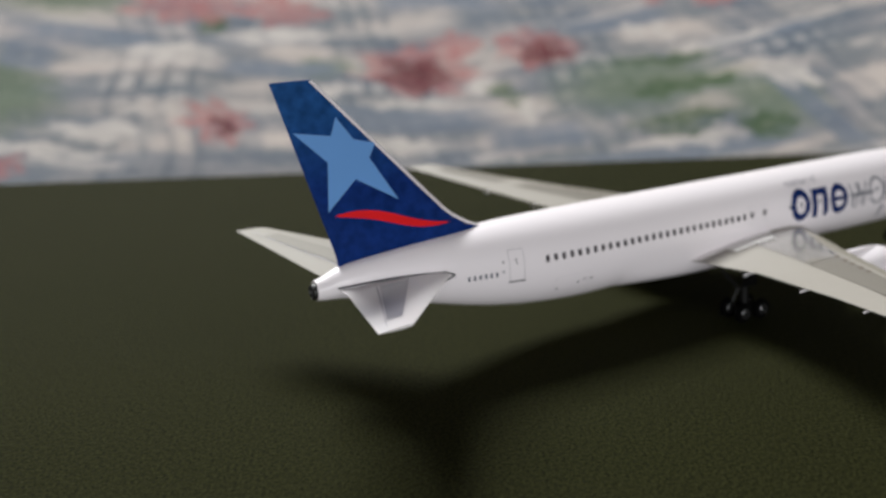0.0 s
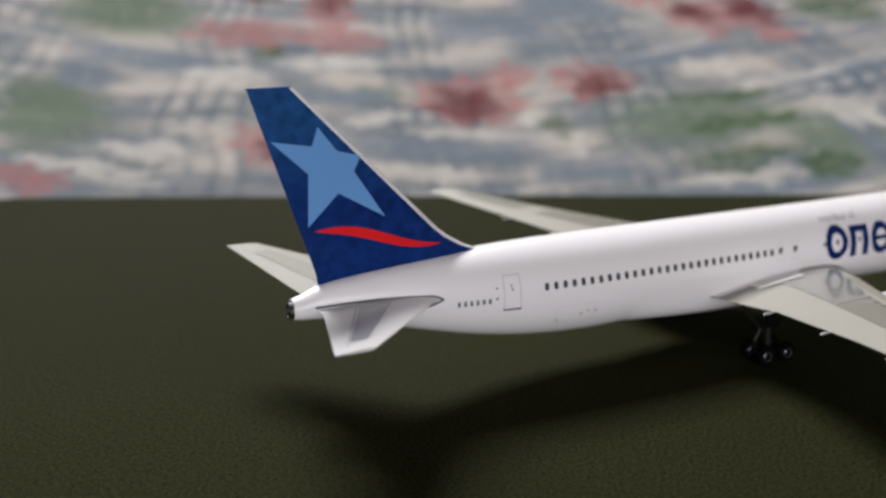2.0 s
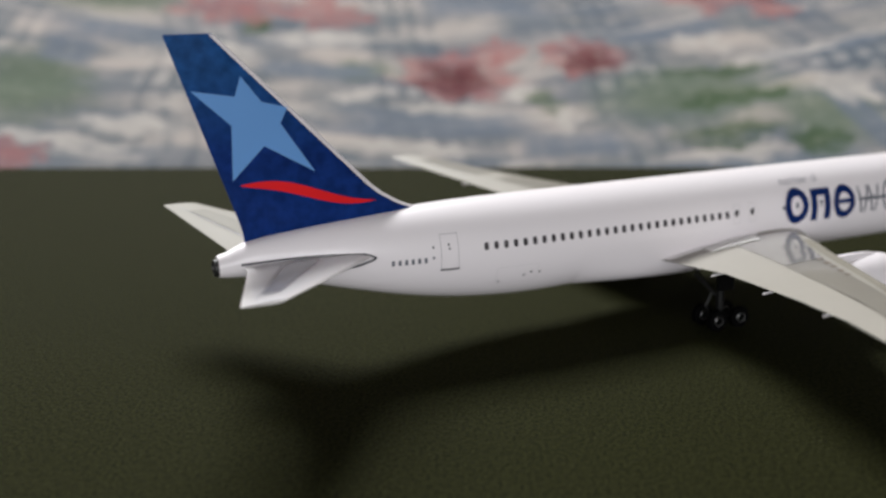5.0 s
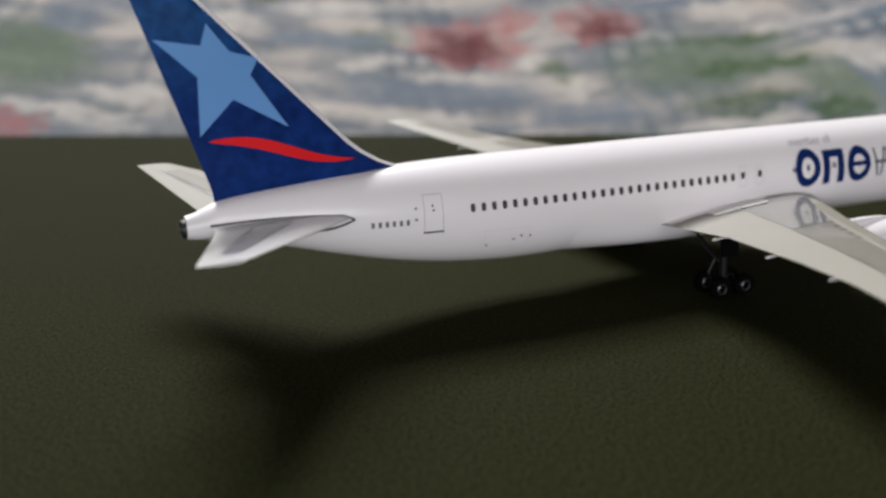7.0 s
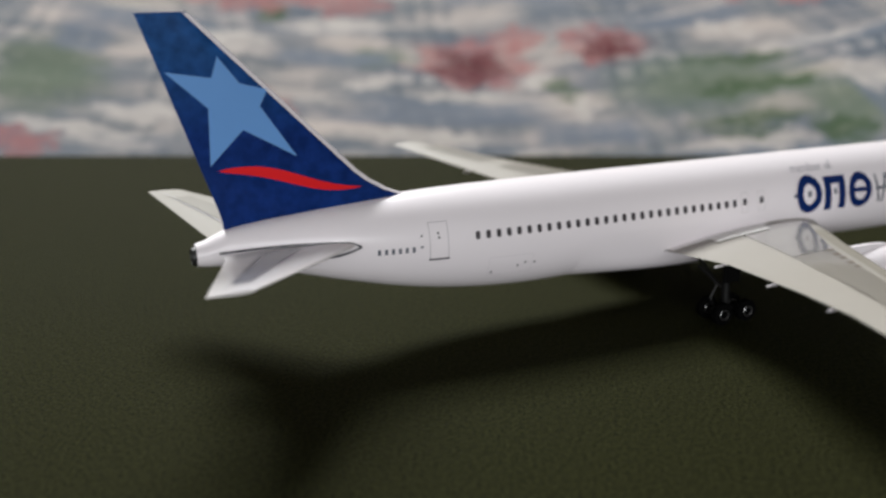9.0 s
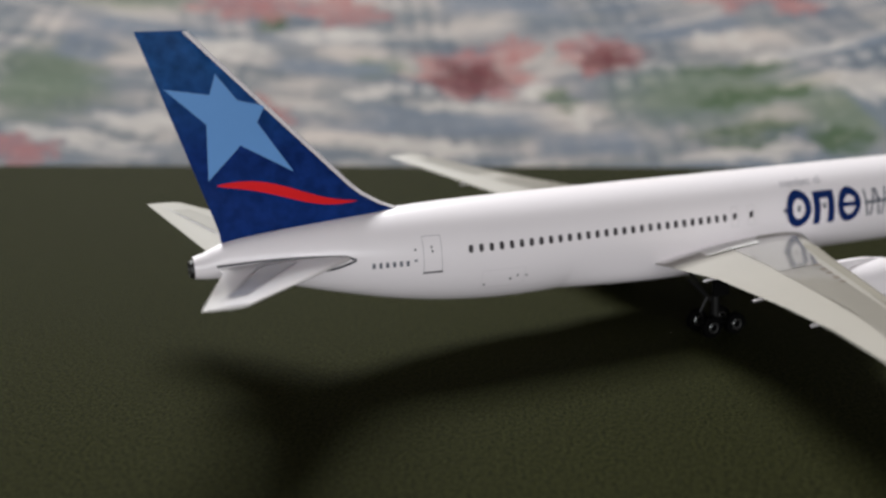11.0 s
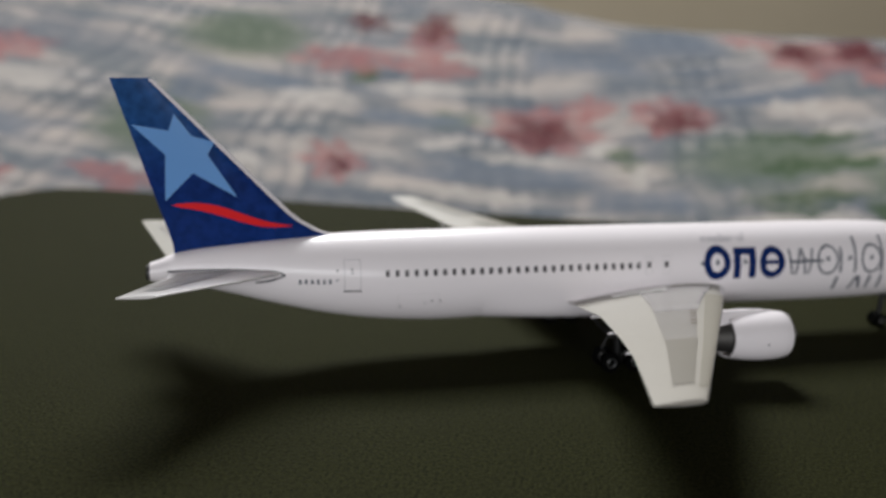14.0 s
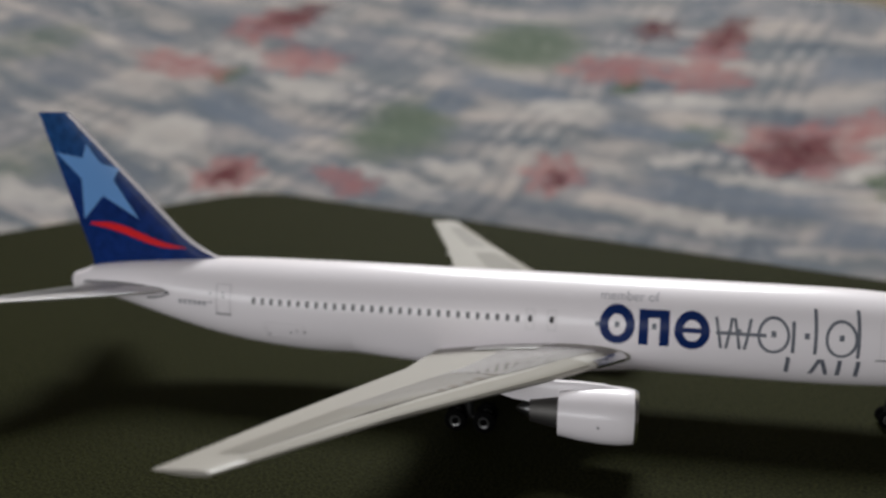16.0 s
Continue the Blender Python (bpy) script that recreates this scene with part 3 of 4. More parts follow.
# fin: shares of the height, leading and trailing edge, thickness
FIN = [(0.0, (43.3, 0, 6.1), (52.4, 0, 5.2), 0.07), (0.06, (44.9, 0, 6.75), (52.48, 0, 5.9), 0.083), (0.12, (45.85, 0, 7.4), (52.65, 0, 6.5), 0.09), (1.0, (53.3, 0, 14.95), (55.38, 0, 14.92), 0.10)]


def add_fin():
    bm = bmesh.new()
    surface(bm, FIN, (0, -1, 0), [0, 0.03, 0.06, 0.09, 0.12, 0.2, 0.35, 0.5, 0.65, 0.8, 0.9, 1.0])
    m, n, l, b = material("navy_to_blue_tail_paint")
    tex = n.new("ShaderNodeTexCoord")
    sep = n.new("ShaderNodeSeparateXYZ")
    l.new(tex.outputs["Object"], sep.inputs[0])
    mr = n.new("ShaderNodeMapRange")
    mr.inputs[1].default_value, mr.inputs[2].default_value = W(0, 0, 9.5).z, W(0, 0, 13.2).z
    l.new(sep.outputs[2], mr.inputs[0])
    fl = n.new("ShaderNodeTexNoise")
    fl.inputs["Scale"].default_value, fl.inputs["Detail"].default_value = 2500, 3
    l.new(tex.outputs["Object"], fl.inputs["Vector"])
    mx = n.new("ShaderNodeMix")
    mx.data_type = "RGBA"
    mx.inputs[6].default_value, mx.inputs[7].default_value = (0.0070, 0.026, 0.135, 1), (0.013, 0.060, 0.190, 1)
    l.new(mr.outputs[0], mx.inputs[0])
    cloud = n.new("ShaderNodeTexNoise")
    cloud.inputs["Scale"].default_value, cloud.inputs["Detail"].default_value = 700, 5
    l.new(tex.outputs["Object"], cloud.inputs["Vector"])
    flake = n.new("ShaderNodeMapRange")
    flake.inputs[1].default_value, flake.inputs[2].default_value, flake.inputs[3].default_value, flake.inputs[4].default_value = 0.3, 0.7, 0.72, 1.30
    l.new(cloud.outputs["Fac"], flake.inputs[0])
    tone = n.new("ShaderNodeVectorMath")
    tone.operation = "SCALE"
    l.new(mx.outputs[2], tone.inputs[0])
    l.new(flake.outputs[0], tone.inputs["Scale"])
    l.new(tone.outputs[0], b.inputs["Base Color"])
    rr = n.new("ShaderNodeMapRange")
    b.inputs["Specular IOR Level"].default_value = 0.07
    rr.inputs[3].default_value, rr.inputs[4].default_value = 0.18, 0.3
    l.new(fl.outputs["Fac"], rr.inputs[0])
    l.new(rr.outputs[0], b.inputs["Roughness"])
    fin = part("tail_fin", bm, m, plane, "navy blue tail fin")
    # bare leading edge strip
    bm = bmesh.new()
    g = []
    for f in spread(20, (0.0, 0.995)):
        le, te, th = between(FIN, f)
        ch = (te - le).length
        wd = 0.20 / ch
        row = []
        for c, sg in ((wd, -1), (wd * 0.5, -1), (wd * 0.15, -1), (0, 0), (wd * 0.15, 1), (wd * 0.5, 1), (wd, 1)):
            p = le + (te - le) * c + Vector((0, 1, 0)) * sg * (ch * th * foil(c) + 0.03)
            if c == 0:
                p = p + (le - te).normalized() * 0.05
            row.append(bm.verts.new(W(*p)))
        g.append(row)
    for a, b2 in zip(g, g[1:]):
        for i in range(6):
            bm.faces.new((a[i], a[i + 1], b2[i + 1], b2[i]))
    part("leading_edge", bm, WHITE, fin, "white leading edge strip")
    return fin


fin = add_fin()


def fin_side(s, z, lift=0.035, side=-1):
    """The point of the fin's side at a station and height."""
    lo, hi = 0.0, 1.0
    for _ in range(30):
        f = (lo + hi) / 2
        le, te, th = between(FIN, f)
        u = (s - le.x) / (te.x - le.x)
        if le.z + (te.z - le.z) * u < z:
            lo = f
        else:
            hi = f
    le, te, th = between(FIN, lo)
    c = max(0.0, min(1.0, (s - le.x) / (te.x - le.x)))
    return W(s, side * ((te - le).length * th * foil(c) + lift), z)


def fin_print(name, triangles, mat, label):
    """Printed shape on both sides of the fin, from flat triangles cut fine enough to follow it."""
    bm = bmesh.new()
    n = 6
    for side in (-1, 1):
        for a, b, c in triangles:
            g = [[bm.verts.new(fin_side(*[(a[k] * (n - i - j) + b[k] * i + c[k] * j) / n for k in (0, 1)], 0.035, side)) for j in range(n - i + 1)] for i in range(n + 1)]
            for i in range(n):
                for j in range(n - i):
                    bm.faces.new((g[i][j], g[i + 1][j], g[i][j + 1]))
                    if j < n - i - 1:
                        bm.faces.new((g[i + 1][j], g[i + 1][j + 1], g[i][j + 1]))
    bmesh.ops.remove_doubles(bm, verts=bm.verts, dist=1e-7)
    part(name, bm, mat, fin, label)


TIPS = [(52.2, 13.1), (52.5, 12.2), (54.4, 12.5), (52.72, 10.9), (52.8, 8.35), (51.3, 9.9), (48.95, 8.55), (50.5, 10.9), (50.1, 11.6), (51.3, 11.92)]
fin_print("star", [((51.6, 11.0), p, q) for p, q in zip(TIPS, TIPS[1:] + TIPS[:1])], STAR, "sky blue five-pointed star")


def wave_triangles():
    rows = []
    for i in range(21):
        u = i / 20
        s = 52.5 - 6.6 * u
        mid = 8.12 - 1.18 * u + 0.19 * math.sin(2 * math.pi * u * 0.95)
        w = 0.26 * math.sin(math.pi * u ** 0.85) ** 0.85
        rows.append(((s, mid + w), (s, mid - w)))
    out = []
    for (a, b), (c, d) in zip(rows, rows[1:]):
        out += [(a, b, c), (b, d, c)]
    return out


fin_print("wave_stripe", wave_triangles(), RED, "red wavy stripe")


# wings: share of span, leading edge, trailing edge, thickness
def wing_sections(side):
    q = [(0.0, (17.9, 0.6, 2.42), (29.75, 0.6, 2.1), 0.12), (0.10, (19.3, 2.6, 2.62), (29.8, 2.6, 2.32), 0.12), (0.34, (22.85, 8.0, 3.18), (30.3, 8.0, 3.14), 0.105), (0.7, (28.5, 16.5, 4.3), (32.8, 16.55, 4.3), 0.10), (1.0, (33.3, 23.6, 4.85), (35.5, 23.7, 4.85), 0.10)]
    droop = {0.34: 0.2, 0.7: 0.72, 1.0: 0.5} if side > 0 else {}  # the port wing hangs a little
    return [(f, (a[0], side * a[1], a[2] - droop.get(f, 0)), (b[0], side * b[1], b[2] - droop.get(f, 0)), t) for f, a, b, t in q]


def add_wing(side):
    secs = wing_sections(side)
    up = (0, 0, 1)
    bm = bmesh.new()
    surface(bm, secs, up, [0, 0.05, 0.1, 0.16, 0.22, 0.28, 0.34, 0.45, 0.6, 0.75, 0.9, 0.97, 1.0])
    wing = part("wing", bm, WINGGREY, plane, "pale grey wing")
    bm = bmesh.new()
    foil_patch(bm, secs, up, 0.13, 0.40, 0.10, 0.58, 12, 10, 0.02, 0.22, 0.59)
    part("root_panel", bm, PANELGREY, wing, "glossy grey panel by the wing root")
    bm = bmesh.new()
    foil_patch(bm, secs, up, 0.403, 0.93, 0.225, 0.59, 16, 8, 0.02, 0.26, 0.61)
    part("outer_panel", bm, OUTERGREY, wing, "warm grey outer wing panel")
    bm = bmesh.new()
    foil_patch(bm, secs, up, 0.22, 0.945, 0.012, 0.15, 18, 6, 0.015, 0.012, 0.18)
    part("slat", bm, SLATGREY, wing, "beige grey slat along the leading edge")
    bm = bmesh.new()
    g = []
    for f in spread(20, (0.1, 0.2)):
        le, te, th = between(secs, f)
        ch = (te - le).length
        row = []
        for c, sg in ((0.035, 1), (0.015, 1), (0.005, 1), (0, 0), (0.005, -1), (0.015, -1)):
            p = le + (te - le) * c + Vector((0, 0, 1)) * sg * (ch * th * foil(c) + 0.025)
            if c == 0:
                p = p + (le - te).normalized() * 0.04
            row.append(bm.verts.new(W(*p)))
        g.append(row)
    for a, b in zip(g, g[1:]):
        for i in range(5):
            bm.faces.new((a[i], a[i + 1], b[i + 1], b[i]))
    part("leading_edge", bm, SILVER, wing, "bare metal leading edge")
    # raised glossy strip by the root
    bm = bmesh.new()
    foil_patch(bm, secs, up, 0.118, 0.162, 0.40, 0.76, 4, 8, 0.06)
    part("root_strip", bm, STRIPWHITE, wing, "white strip by the wing root")
    bm = bmesh.new()
    foil_patch(bm, secs, up, 0.06, 0.118, 0.36, 0.985, 4, 10, 0.02)
    part("root_fillet", bm, TAILWHITE, wing, "white fillet between wing and fuselage")
    # short printed bars on the panel
    for i in range(5):
        bm = bmesh.new()
        f = 0.40 + 0.034 * i
        foil_patch(bm, secs, up, f, f + 0.014 + 0.006 * (i % 2), 0.23, 0.29, 2, 2, 0.03)
        part("wing_mark", bm, SMUDGE, wing)
    # flap track fairings
    for f, ln in ((0.30, 0.22), (0.50, 0.22), (0.69, 0.2)):
        le, te, th = between(secs, f)
        bm = bmesh.new()
        prof = [(0.0, 0.02), (0.3, 0.055), (0.7, 0.07), (1.05, 0.06), (1.12, 0.025)]
        loops = []
        for u, r in prof:
            s = te.x - 1.2 + u * (1.2 + ln) / 1.12
            loops.append([W(s, te.y + r * 0.75 * math.cos(t), te.z - 0.10 - 0.10 * u + r * math.sin(t)) for t in [2 * math.pi * i / 14 for i in range(14)]])
        rings(bm, loops)
        part("flap_fairing", bm, WHITE, wing)
    return wing


for side in (-1, 1):
    add_wing(side)


def stab_sections(side):
    q = [(0.0, (45.6, 0.3, 4.36), (52.7, 0.3, 4.40), 0.075), (0.16, (46.75, 1.75, 4.45), (52.75, 1.75, 4.50), 0.07), (1.0, (52.95, 9.0, 5.45), (54.75, 9.25, 5.5), 0.08)]
    return [(f, (a[0], side * a[1], a[2]), (b[0], side * b[1], b[2]), t) for f, a, b, t in q]


def add_stab(side):
    secs = stab_sections(side)
    up = (0, 0, 1)
    bm = bmesh.new()
    surface(bm, secs, up, [0, 0.08, 0.16, 0.3, 0.45, 0.6, 0.75, 0.9, 0.97, 1.0])
    stab = part("tailplane", bm, STABTONED if side > 0 else TAILWHITE, plane, "white tailplane, the port one darkened in colour against glare")
    bm = bmesh.new()
    foil_patch(bm, secs, up, 0.17, 0.84, 0.42, 0.70, 12, 5, 0.03, 0.40, 0.70)
    part("grey_panel", bm, STABGREY if side < 0 else FARGREY, stab, "cool grey panel")
    bm = bmesh.new()
    foil_patch(bm, secs, up, 0.17, 0.93, 0.72, 0.735, 10, 1, 0.035)
    part("elevator_joint", bm, LINE, stab)
    # dark sealed slot along the root
    bm = bmesh.new()
    pts = []
    for i in range(31):
        t = i / 30
        s = 52.8 - 6.3 * min(1.0, t / 0.8) if t < 0.8 else 46.5 + 1.6 * (t - 0.8) / 0.2
        z = 4.54 + 0.14 * math.sin(math.pi * min(1, t / 0.8)) if t < 0.74 else 4.58 - 0.6 * math.sin(math.pi / 2 * (t - 0.74) / 0.26)
        pts.append((s, z))
    for (s0, z0), (s1, z1) in zip(pts, pts[1:]):
        a = [skin(s0, z0 + d, 0.045, side) for d in (-0.055, 0.055)] + [skin(s1, z1 + d, 0.045, side) for d in (0.055, -0.055)]
        bm.faces.new([bm.verts.new(p) for p in a])
    bmesh.ops.remove_doubles(bm, verts=bm.verts, dist=1e-7)
    part("root_slot", bm, DARKLINE, stab)


for side in (-1, 1):
    add_stab(side)


def add_engine(side):
    y, z = side * 8.0, 1.53
    bm = bmesh.new()
    lathe(bm, (18.7, y, z), [(0.12, 1.26), (0.35, 1.34), (0.9, 1.41), (1.8, 1.42), (2.9, 1.33), (3.85, 1.17), (3.85, 1.10), (2.9, 1.16)], n=48)
    eng = part("engine", bm, WHITE, plane, "white engine nacelle")
    bm = bmesh.new()
    lathe(bm, (18.7, y, z), [(0.9, 1.08), (0.45, 1.10), (0.12, 1.13), (0.02, 1.19), (0.04, 1.24), (0.13, 1.275), (0.22, 1.31)], n=48, cap=False)
    part("intake_lip", bm, SILVER, eng, "bare metal intake lip")
    bm = bmesh.new()
    lathe(bm, (18.7, y, z), [(0.88, 1.09), (0.9, 0.4), (0.55, 0.22), (0.45, 0.03)], n=32)
    part("fan", bm, STEEL, eng, "dark steel fan")
    bm = bmesh.new()
    lathe(bm, (18.7, y, z + 0.02), [(3.0, 1.05), (3.9, 0.86), (4.7, 0.72), (5.25, 0.62), (5.25, 0.5)], n=32)
    part("exhaust_nozzle", bm, STEEL, eng, "dull metal exhaust nozzle")
    bm = bmesh.new()
    lathe(bm, (18.7, y, z + 0.02), [(5.0, 0.45), (5.4, 0.36), (5.75, 0.2), (5.95, 0.04)], n=24)
    part("exhaust_cone", bm, HUBMETAL, eng)
    bm = bmesh.new()
    loops = []
    for s, zt, zb, hw in ((19.6, 2.95, 2.7, 0.06), (20.4, 3.08, 2.2, 0.18), (21.5, 3.12, 2.0, 0.24), (23.0, 3.1, 1.9, 0.26), (24.8, 3.1, 2.1, 0.24), (26.4, 3.0, 2.5, 0.14), (27.3, 2.9, 2.7, 0.03)):
        loops.append([W(s, y + hw * a, zb + (zt - zb) * c) for a, c in ((-1, 0), (1, 0), (1, 0.4), (0.9, 0.85), (0.5, 1), (-0.5, 1), (-0.9, 0.85), (-1, 0.4))])
    rings(bm, loops)
    part("pylon", bm, WHITE, eng, "white pylon")
    bm = bmesh.new()
    bmesh.ops.create_uvsphere(bm, u_segments=10, v_segments=6, radius=0.07 * K, matrix=Matrix.Translation(W(20.6, y + side * 1.42, z - 0.1)))
    part("rivet", bm, LINE, eng)


for side in (-1, 1):
    add_engine(side)


def wheel_meshes(r, w):
    bm = bmesh.new()
    n = 28
    prof = [(-0.48, 0.30), (-0.5, 0.55), (-0.5, 0.86), (-0.36, 0.98), (0, 1.0), (0.36, 0.98), (0.5, 0.86), (0.5, 0.55), (0.48, 0.30)]
    rings(bm, [[Vector((r * q * math.cos(t), w * d, r * q * math.sin(t))) * K for t in [2 * math.pi * i / n for i in range(n)]] for d, q in prof])
    bm2 = bmesh.new()
    prof = [(-0.42, 0.04), (-0.44, 0.10), (-0.38, 0.16), (-0.40, 0.30), (-0.53, 0.36), (-0.56, 0.44), (-0.50, 0.50), (-0.40, 0.50), (0.40, 0.50), (0.50, 0.50), (0.56, 0.44), (0.53, 0.36), (0.40, 0.30), (0.38, 0.16), (0.44, 0.10), (0.42, 0.04)]
    rings(bm2, [[Vector((r * q * math.cos(t), w * d, r * q * math.sin(t))) * K for t in [2 * math.pi * i / n for i in range(n)]] for d, q in prof])
    return bm, bm2


def add_wheel(gear, s, y, z, r, w, hub):
    a, b = wheel_meshes(r, w)
    tyre = part("wheel", a, TYRE, gear, "black tyre")
    tyre.location = W(s, y, z)
    part("hub", b, hub, tyre, "small metal hub")


def add_main_gear(side):
    y = side * 4.8
    zb = -GROUND + 0.60
    bm = bmesh.new()
    tube(bm, W(27.7, y, 2.3), W(27.45, y, zb), 0.17 * K)
    tube(bm, W(27.57, y, 0.9), W(27.48, y, zb + 0.1), 0.22 * K)
    gear = part("main_gear", bm, GUNMETAL, plane, "dark metal main landing gear leg")
    bm = bmesh.new()
    tube(bm, W(26.6, y, zb), W(28.2, y, zb), 0.13 * K)
    part("bogie_beam", bm, GUNMETAL, gear)
    bm = bmesh.new()
    tube(bm, W(27.85, y, 0.7), W(29.2, y - side * 0.3, 2.0), 0.08 * K)
    tube(bm, W(27.85, y, 0.7), W(27.9, y - side * 2.0, 1.9), 0.08 * K)
    tube(bm, W(28.15, y, 0.9), W(28.5, y, 0.15), 0.06 * K)
    tube(bm, W(28.5, y, 0.15), W(28.1, y, zb + 0.1), 0.06 * K)
    part("brace", bm, GUNMETAL, gear)
    for ds in (-0.82, 0.72):
        bm = bmesh.new()
        tube(bm, W(27.45 + ds, y - 0.8, zb), W(27.45 + ds, y + 0.8, zb), 0.09 * K)
        part("axle", bm, GUNMETAL, gear)
        for dy in (-0.6, 0.6):
            add_wheel(gear, 27.45 + ds, y + dy, zb, 0.60, 0.42, HUBMETAL)
    bm = bmesh.new()
    bmesh.ops.create_cube(bm, size=1, matrix=Matrix.Translation(W(27.6, y + side * 0.45, 1.55)) @ Matrix.Diagonal((1.1 * K, 0.07 * K, 1.0 * K, 1)))
    bmesh.ops.bevel(bm, geom=bm.edges[:], offset=0.03 * K, segments=2, affect="EDGES")
    part("gear_door", bm, BLACK, gear, "dark gear door")


for side in (-1, 1):
    add_main_gear(side)


def add_nose_gear():
    zb = -GROUND + 0.47
    bm = bmesh.new()
    tube(bm, W(4.95, 0, 1.6), W(5.2, 0, zb), 0.2 * K)
    tube(bm, W(5.05, 0, 0.6), W(4.2, 0, 1.5), 0.08 * K)
    tube(bm, W(5.2, -0.5, zb), W(5.2, 0.5, zb), 0.08 * K)
    gear = part("nose_gear", bm, GUNMETAL, plane, "dark metal nose landing gear leg")
    for dy in (-0.34, 0.34):
        add_wheel(gear, 5.2, dy, zb, 0.48, 0.34, STEEL)
    for dy in (-0.62, 0.62):
        bm = bmesh.new()
        bmesh.ops.create_cube(bm, size=1, matrix=Matrix.Translation(W(4.35, dy, 0.98)) @ Matrix.Diagonal((1.2 * K, 0.07 * K, 0.5 * K, 1)))
        bmesh.ops.bevel(bm, geom=bm.edges[:], offset=0.03 * K, segments=2, affect="EDGES")
        part("gear_door", bm, FARGREY, gear, "small grey gear door")


add_nose_gear()


# ---- print on the fuselage ----
def add_windows():
    bm = bmesh.new()
    n = 14
    ring = []
    for i in range(n):
        t = 2 * math.pi * i / n
        ring.append((0.115 * math.copysign(abs(math.cos(t)) ** 0.6, math.cos(t)), 0.2 * math.copysign(abs(math.sin(t)) ** 0.6, math.sin(t))))
    me = None
    for k in range(29):
        s = 40.82 - (40.82 - 25.3) * k / 28
        z = 4.41
        if me is None:
            vs = [bm.verts.new((a * K, -0.012 * K, c * K)) for a, c in ring]
            vb = [bm.verts.new((a * K, 0.03 * K, c * K)) for a, c in ring]
            bm.faces.new(vs)
            for i in range(n):
                bm.faces.new((vs[i], vs[(i + 1) % n], vb[(i + 1) % n], vb[i]))
            ob = part("window", bm, INK, fuselage)
            me = ob.data
        else:
            ob = new("window", me)
            ob.parent = fuselage
        zc, hw, hh = hull(s)
        e = skin(s + 0.1, z, 0) - skin(s - 0.1, z, 0)
        u = skin(s, z + 0.1, 0) - skin(s, z - 0.1, 0)
        x = -e.normalized()
        zz = (u - x * u.dot(x)).normalized()
        yy = zz.cross(x)
        mt = Matrix((x, yy, zz)).transposed().to_4x4()
        mt.translation = skin(s, z, 0.02)
        ob.matrix_world = mt
    for s in (24.6, 23.42):
        ob = new("window", me)
        ob.parent = fuselage
        ob.matrix_world = Matrix.Translation(skin(s, 4.43, 0.02))


add_windows()


def outline_print(name, s0, s1, z0, z1, w, mat, label=""):
    bm = bmesh.new()
    patch(bm, s0, s0 + w, z0, z1, 1, 10)
    patch(bm, s1 - w, s1, z0, z1, 1, 10)
    patch(bm, s0, s1, z0, z0 + w, 6, 1)
    patch(bm, s0, s1, z1 - w, z1, 6, 1)
    part(name, bm, mat, fuselage, label)


outline_print("rear_door", 42.32, 43.27, 3.45, 5.2, 0.035, DOORLINE, "grey outline of a rear door")
bm = bmesh.new()
patch(bm, 42.30, 43.30, 3.40, 3.48, 6, 1, lift=0.04)
part("door_sill", bm, DARKLINE, fuselage, "black door sill line")
bm = bmesh.new()
for s, z in ((42.83, 4.68), (42.8, 4.48), (43.65, 4.62), (40.0, 2.4), (38.2, 2.75), (38.6, 2.6), (37.7, 2.7)):
    patch(bm, s - 0.045, s + 0.045, z - 0.05, z + 0.05, 1, 2)
part("rivet_mark", bm, DARKLINE, fuselage)
outline_print("overwing_exit", 24.35, 24.85, 3.85, 4.95, 0.045, PALELINE)
outline_print("overwing_exit", 23.17, 23.67, 3.85, 4.95, 0.045, PALELINE)
outline_print("cargo_hatch", 37.8, 40.2, 2.2, 3.2, 0.025, PALELINE)
outline_print("front_door", 5.6, 6.6, 3.35, 5.35, 0.035, PALELINE, "grey outline of a front door")
bm = bmesh.new()
patch(bm, 5.9, 6.8, 3.33, 3.40, 6, 1, lift=0.04)
part("door_sill", bm, DARKLINE, fuselage)

# registration: small plain bars
bm = bmesh.new()
for i in range(6):
    s = 45.70 - 0.33 * i
    patch(bm, s - 0.07, s + 0.07, 3.87, 4.13, 1, 3)
patch(bm, 43.72, 43.58, 4.05, 4.15, 1, 1)
part("registration_bar", bm, MARKGREY, fuselage, "row of small grey bars")

# large livery marks: plain rings and bars, each a piece of print
def ring_mark(s, z, rs, rz, w, mat, label):
    bm = bmesh.new()
    ring_print(bm, s, z, rs, rz, w)
    part("ring_mark", bm, mat, fuselage, label)


def bar_mark(s0, s1, z0, z1, mat, lean=0.0, lift=0.03, name="bar_mark", label=""):
    bm = bmesh.new()
    patch(bm, s0, s1, z0, z1, max(1, round(abs(s1 - s0) / 0.25)), max(1, round((z1 - z0) / 0.2)), lean, lift)
    part(name, bm, mat, fuselage, label)


ring_mark(19.9, 4.40, 0.94, 1.04, 0.47, MARKBLUE, "bold navy ring")
for s in (18.75, 17.65):
    bar_mark(s, s - 0.5, 3.4, 5.2, MARKBLUE, label="bold navy bar")
bar_mark(18.75, 17.15, 4.86, 5.26, MARKBLUE, lift=0.035)
ring_mark(15.98, 4.32, 0.92, 1.0, 0.44, MARKBLUE, "bold navy ring")
bar_mark(16.6, 15.1, 4.22, 4.48, MARKBLUE, lift=0.035)
for s, lean in ((14.55, 0.28), (14.3, -0.28), (13.6, 0.28), (13.35, -0.28)):
    bar_mark(s, s - 0.15, 3.5, 5.1, MARKGREY, lean, label="thin slate bar")
bar_mark(14.75, 12.2, 4.24, 4.42, MARKGREY, lift=0.035)
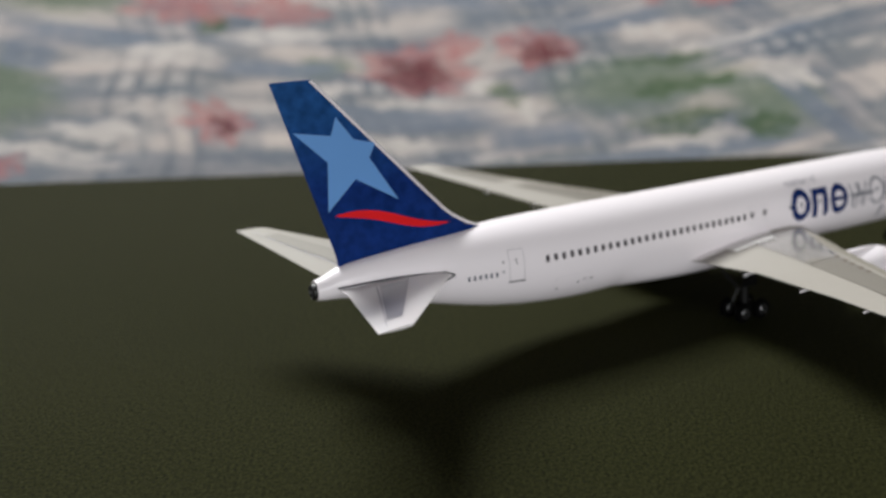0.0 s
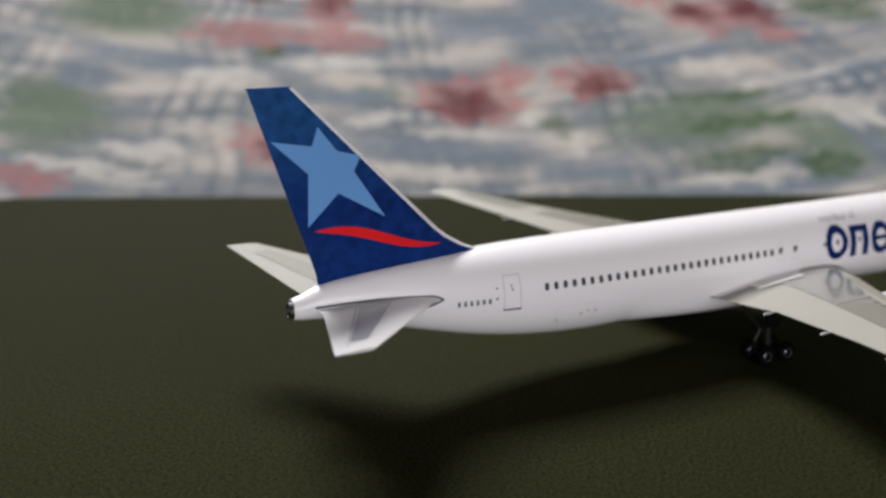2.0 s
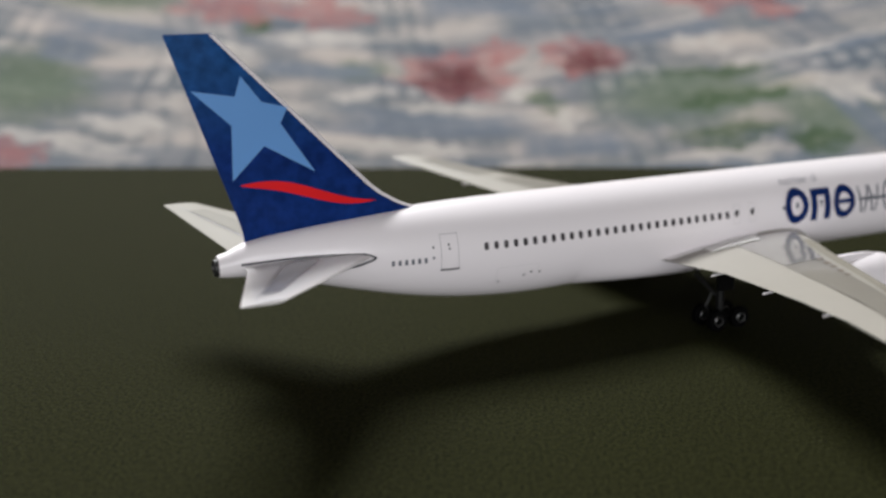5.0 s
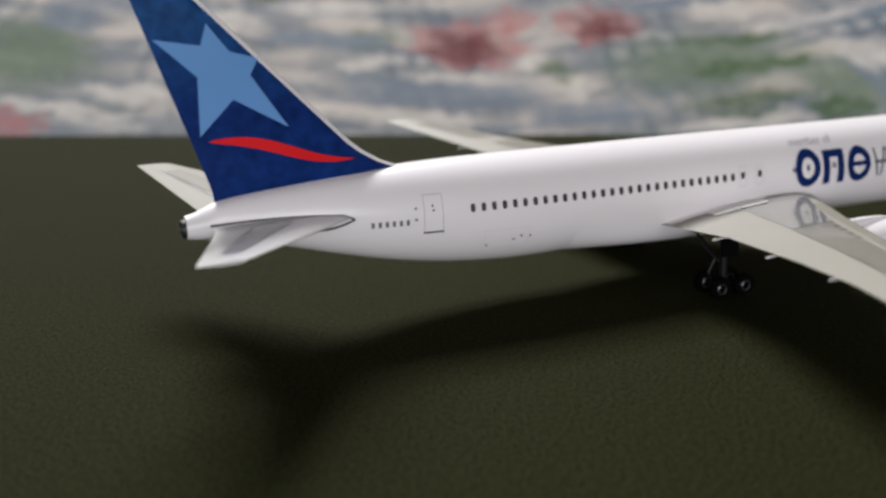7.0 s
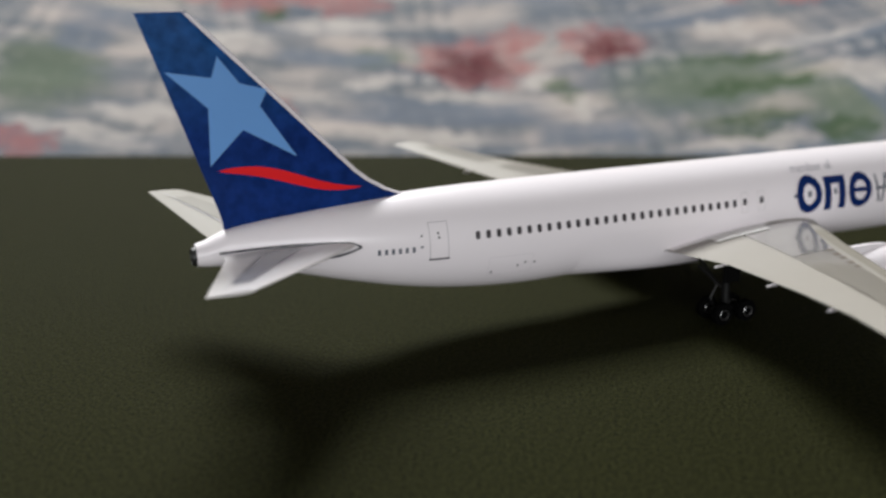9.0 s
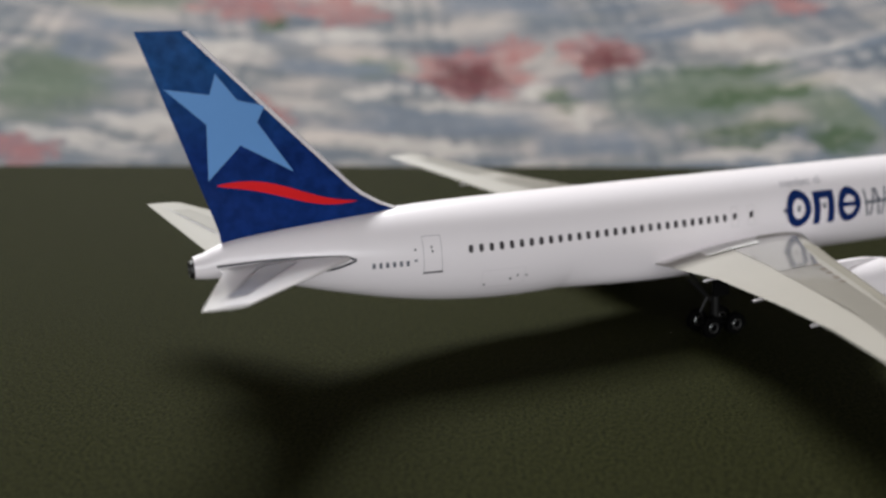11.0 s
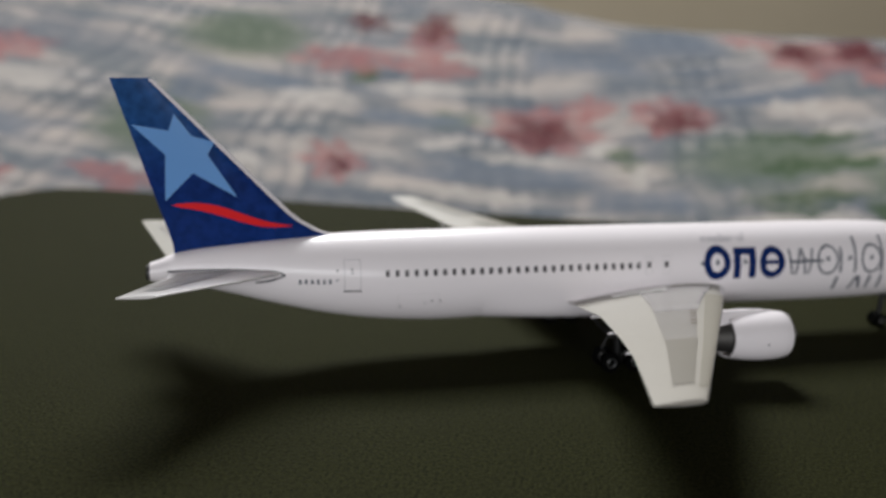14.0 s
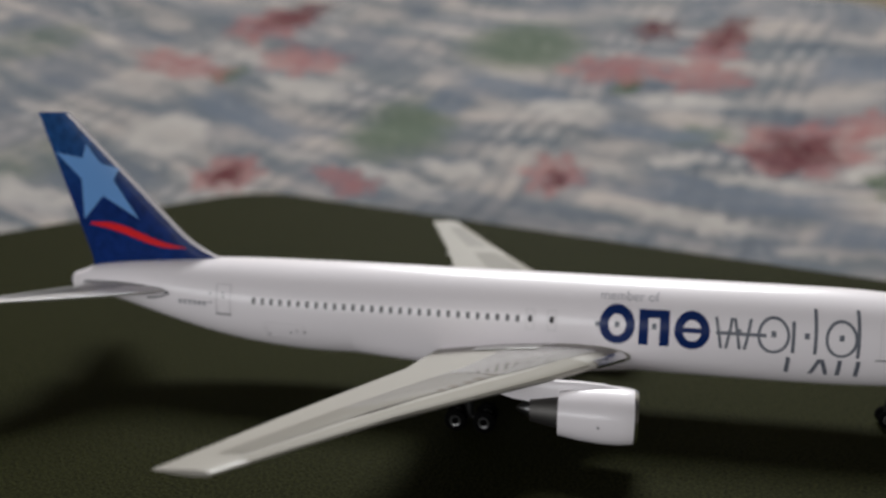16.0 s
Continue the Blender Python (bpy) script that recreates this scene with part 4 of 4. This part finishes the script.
ring_mark(11.85, 4.35, 0.82, 0.95, 0.15, MARKGREY, "thin slate ring")
bar_mark(10.95, 10.78, 3.5, 5.1, MARKGREY)
bar_mark(9.85, 9.68, 3.5, 5.72, MARKGREY)
ring_mark(8.5, 4.35, 0.80, 0.95, 0.15, MARKGREY, "thin slate ring")
bar_mark(7.75, 7.58, 3.42, 5.75, MARKGREY)
bar_mark(21.05, 20.8, 4.28, 4.52, MARKGREY, name="window_dot")
for s in (19.9, 17.95, 13.6, 11.85, 10.2, 8.5):
    bar_mark(s + 0.12, s - 0.12, 4.28, 4.58, MARKGREY, lift=0.045, name="window_dot")
for s0, s1, z0, z1, lean in ((11.15, 10.93, 2.3, 3.24, 0), (9.95, 9.73, 2.3, 3.24, -0.35), (9.15, 8.93, 2.3, 3.24, 0.35), (8.6, 8.38, 2.3, 3.24, 0), (7.7, 7.48, 2.3, 3.24, 0)):
    bar_mark(s0, s1, z0, z1, MARKGREY, lean)


def add_words():
    """Small grey words on the fuselage, bent to its side."""
    cu = bpy.data.curves.new("words", "FONT")
    cu.body, cu.size = "member of", 0.82
    tmp = new("words", cu)
    bpy.context.view_layer.update()
    me0 = bpy.data.meshes.new_from_object(tmp.evaluated_get(bpy.context.evaluated_depsgraph_get()))
    bpy.data.objects.remove(tmp)
    bm = bmesh.new()
    bm.from_mesh(me0)
    wd = max(v.co.x for v in bm.verts)
    for v in bm.verts:
        v.co = skin(20.85 - v.co.x * 3.15 / wd, 5.62 + v.co.y * 0.72, 0.03)
    part("lettering", bm, paint("faded_grey_ink", (0.40, 0.39, 0.42), 0.35), fuselage, "small grey words member of")


add_words()

# cockpit glass
bm = bmesh.new()
for s0, s1, z0, z1 in ((3.6, 2.95, 4.45, 5.0), (2.85, 2.1, 4.35, 4.85)):
    patch(bm, s0, s1, z0, z1, 5, 5, lift=0.03)
part("cockpit_window", bm, INK, fuselage, "black cockpit side windows")
bm = bmesh.new()
for i in range(2):
    sg = -1 if i == 0 else 1
    g = []
    for j in range(6):
        row = []
        for k in range(6):
            t = radians(32 + 46 * k / 5)
            s = 2.05 + 0.75 * j / 5
            zc, hw, hh = hull(s)
            row.append(bm.verts.new(W(s - 0.02, sg * (hw + 0.03) * math.cos(t), zc + (hh + 0.03) * math.sin(t))))
        g.append(row)
    for a, b in zip(g, g[1:]):
        for k in range(5):
            bm.faces.new((a[k], a[k + 1], b[k + 1], b[k]))
part("windscreen", bm, INK, fuselage, "black windscreen")
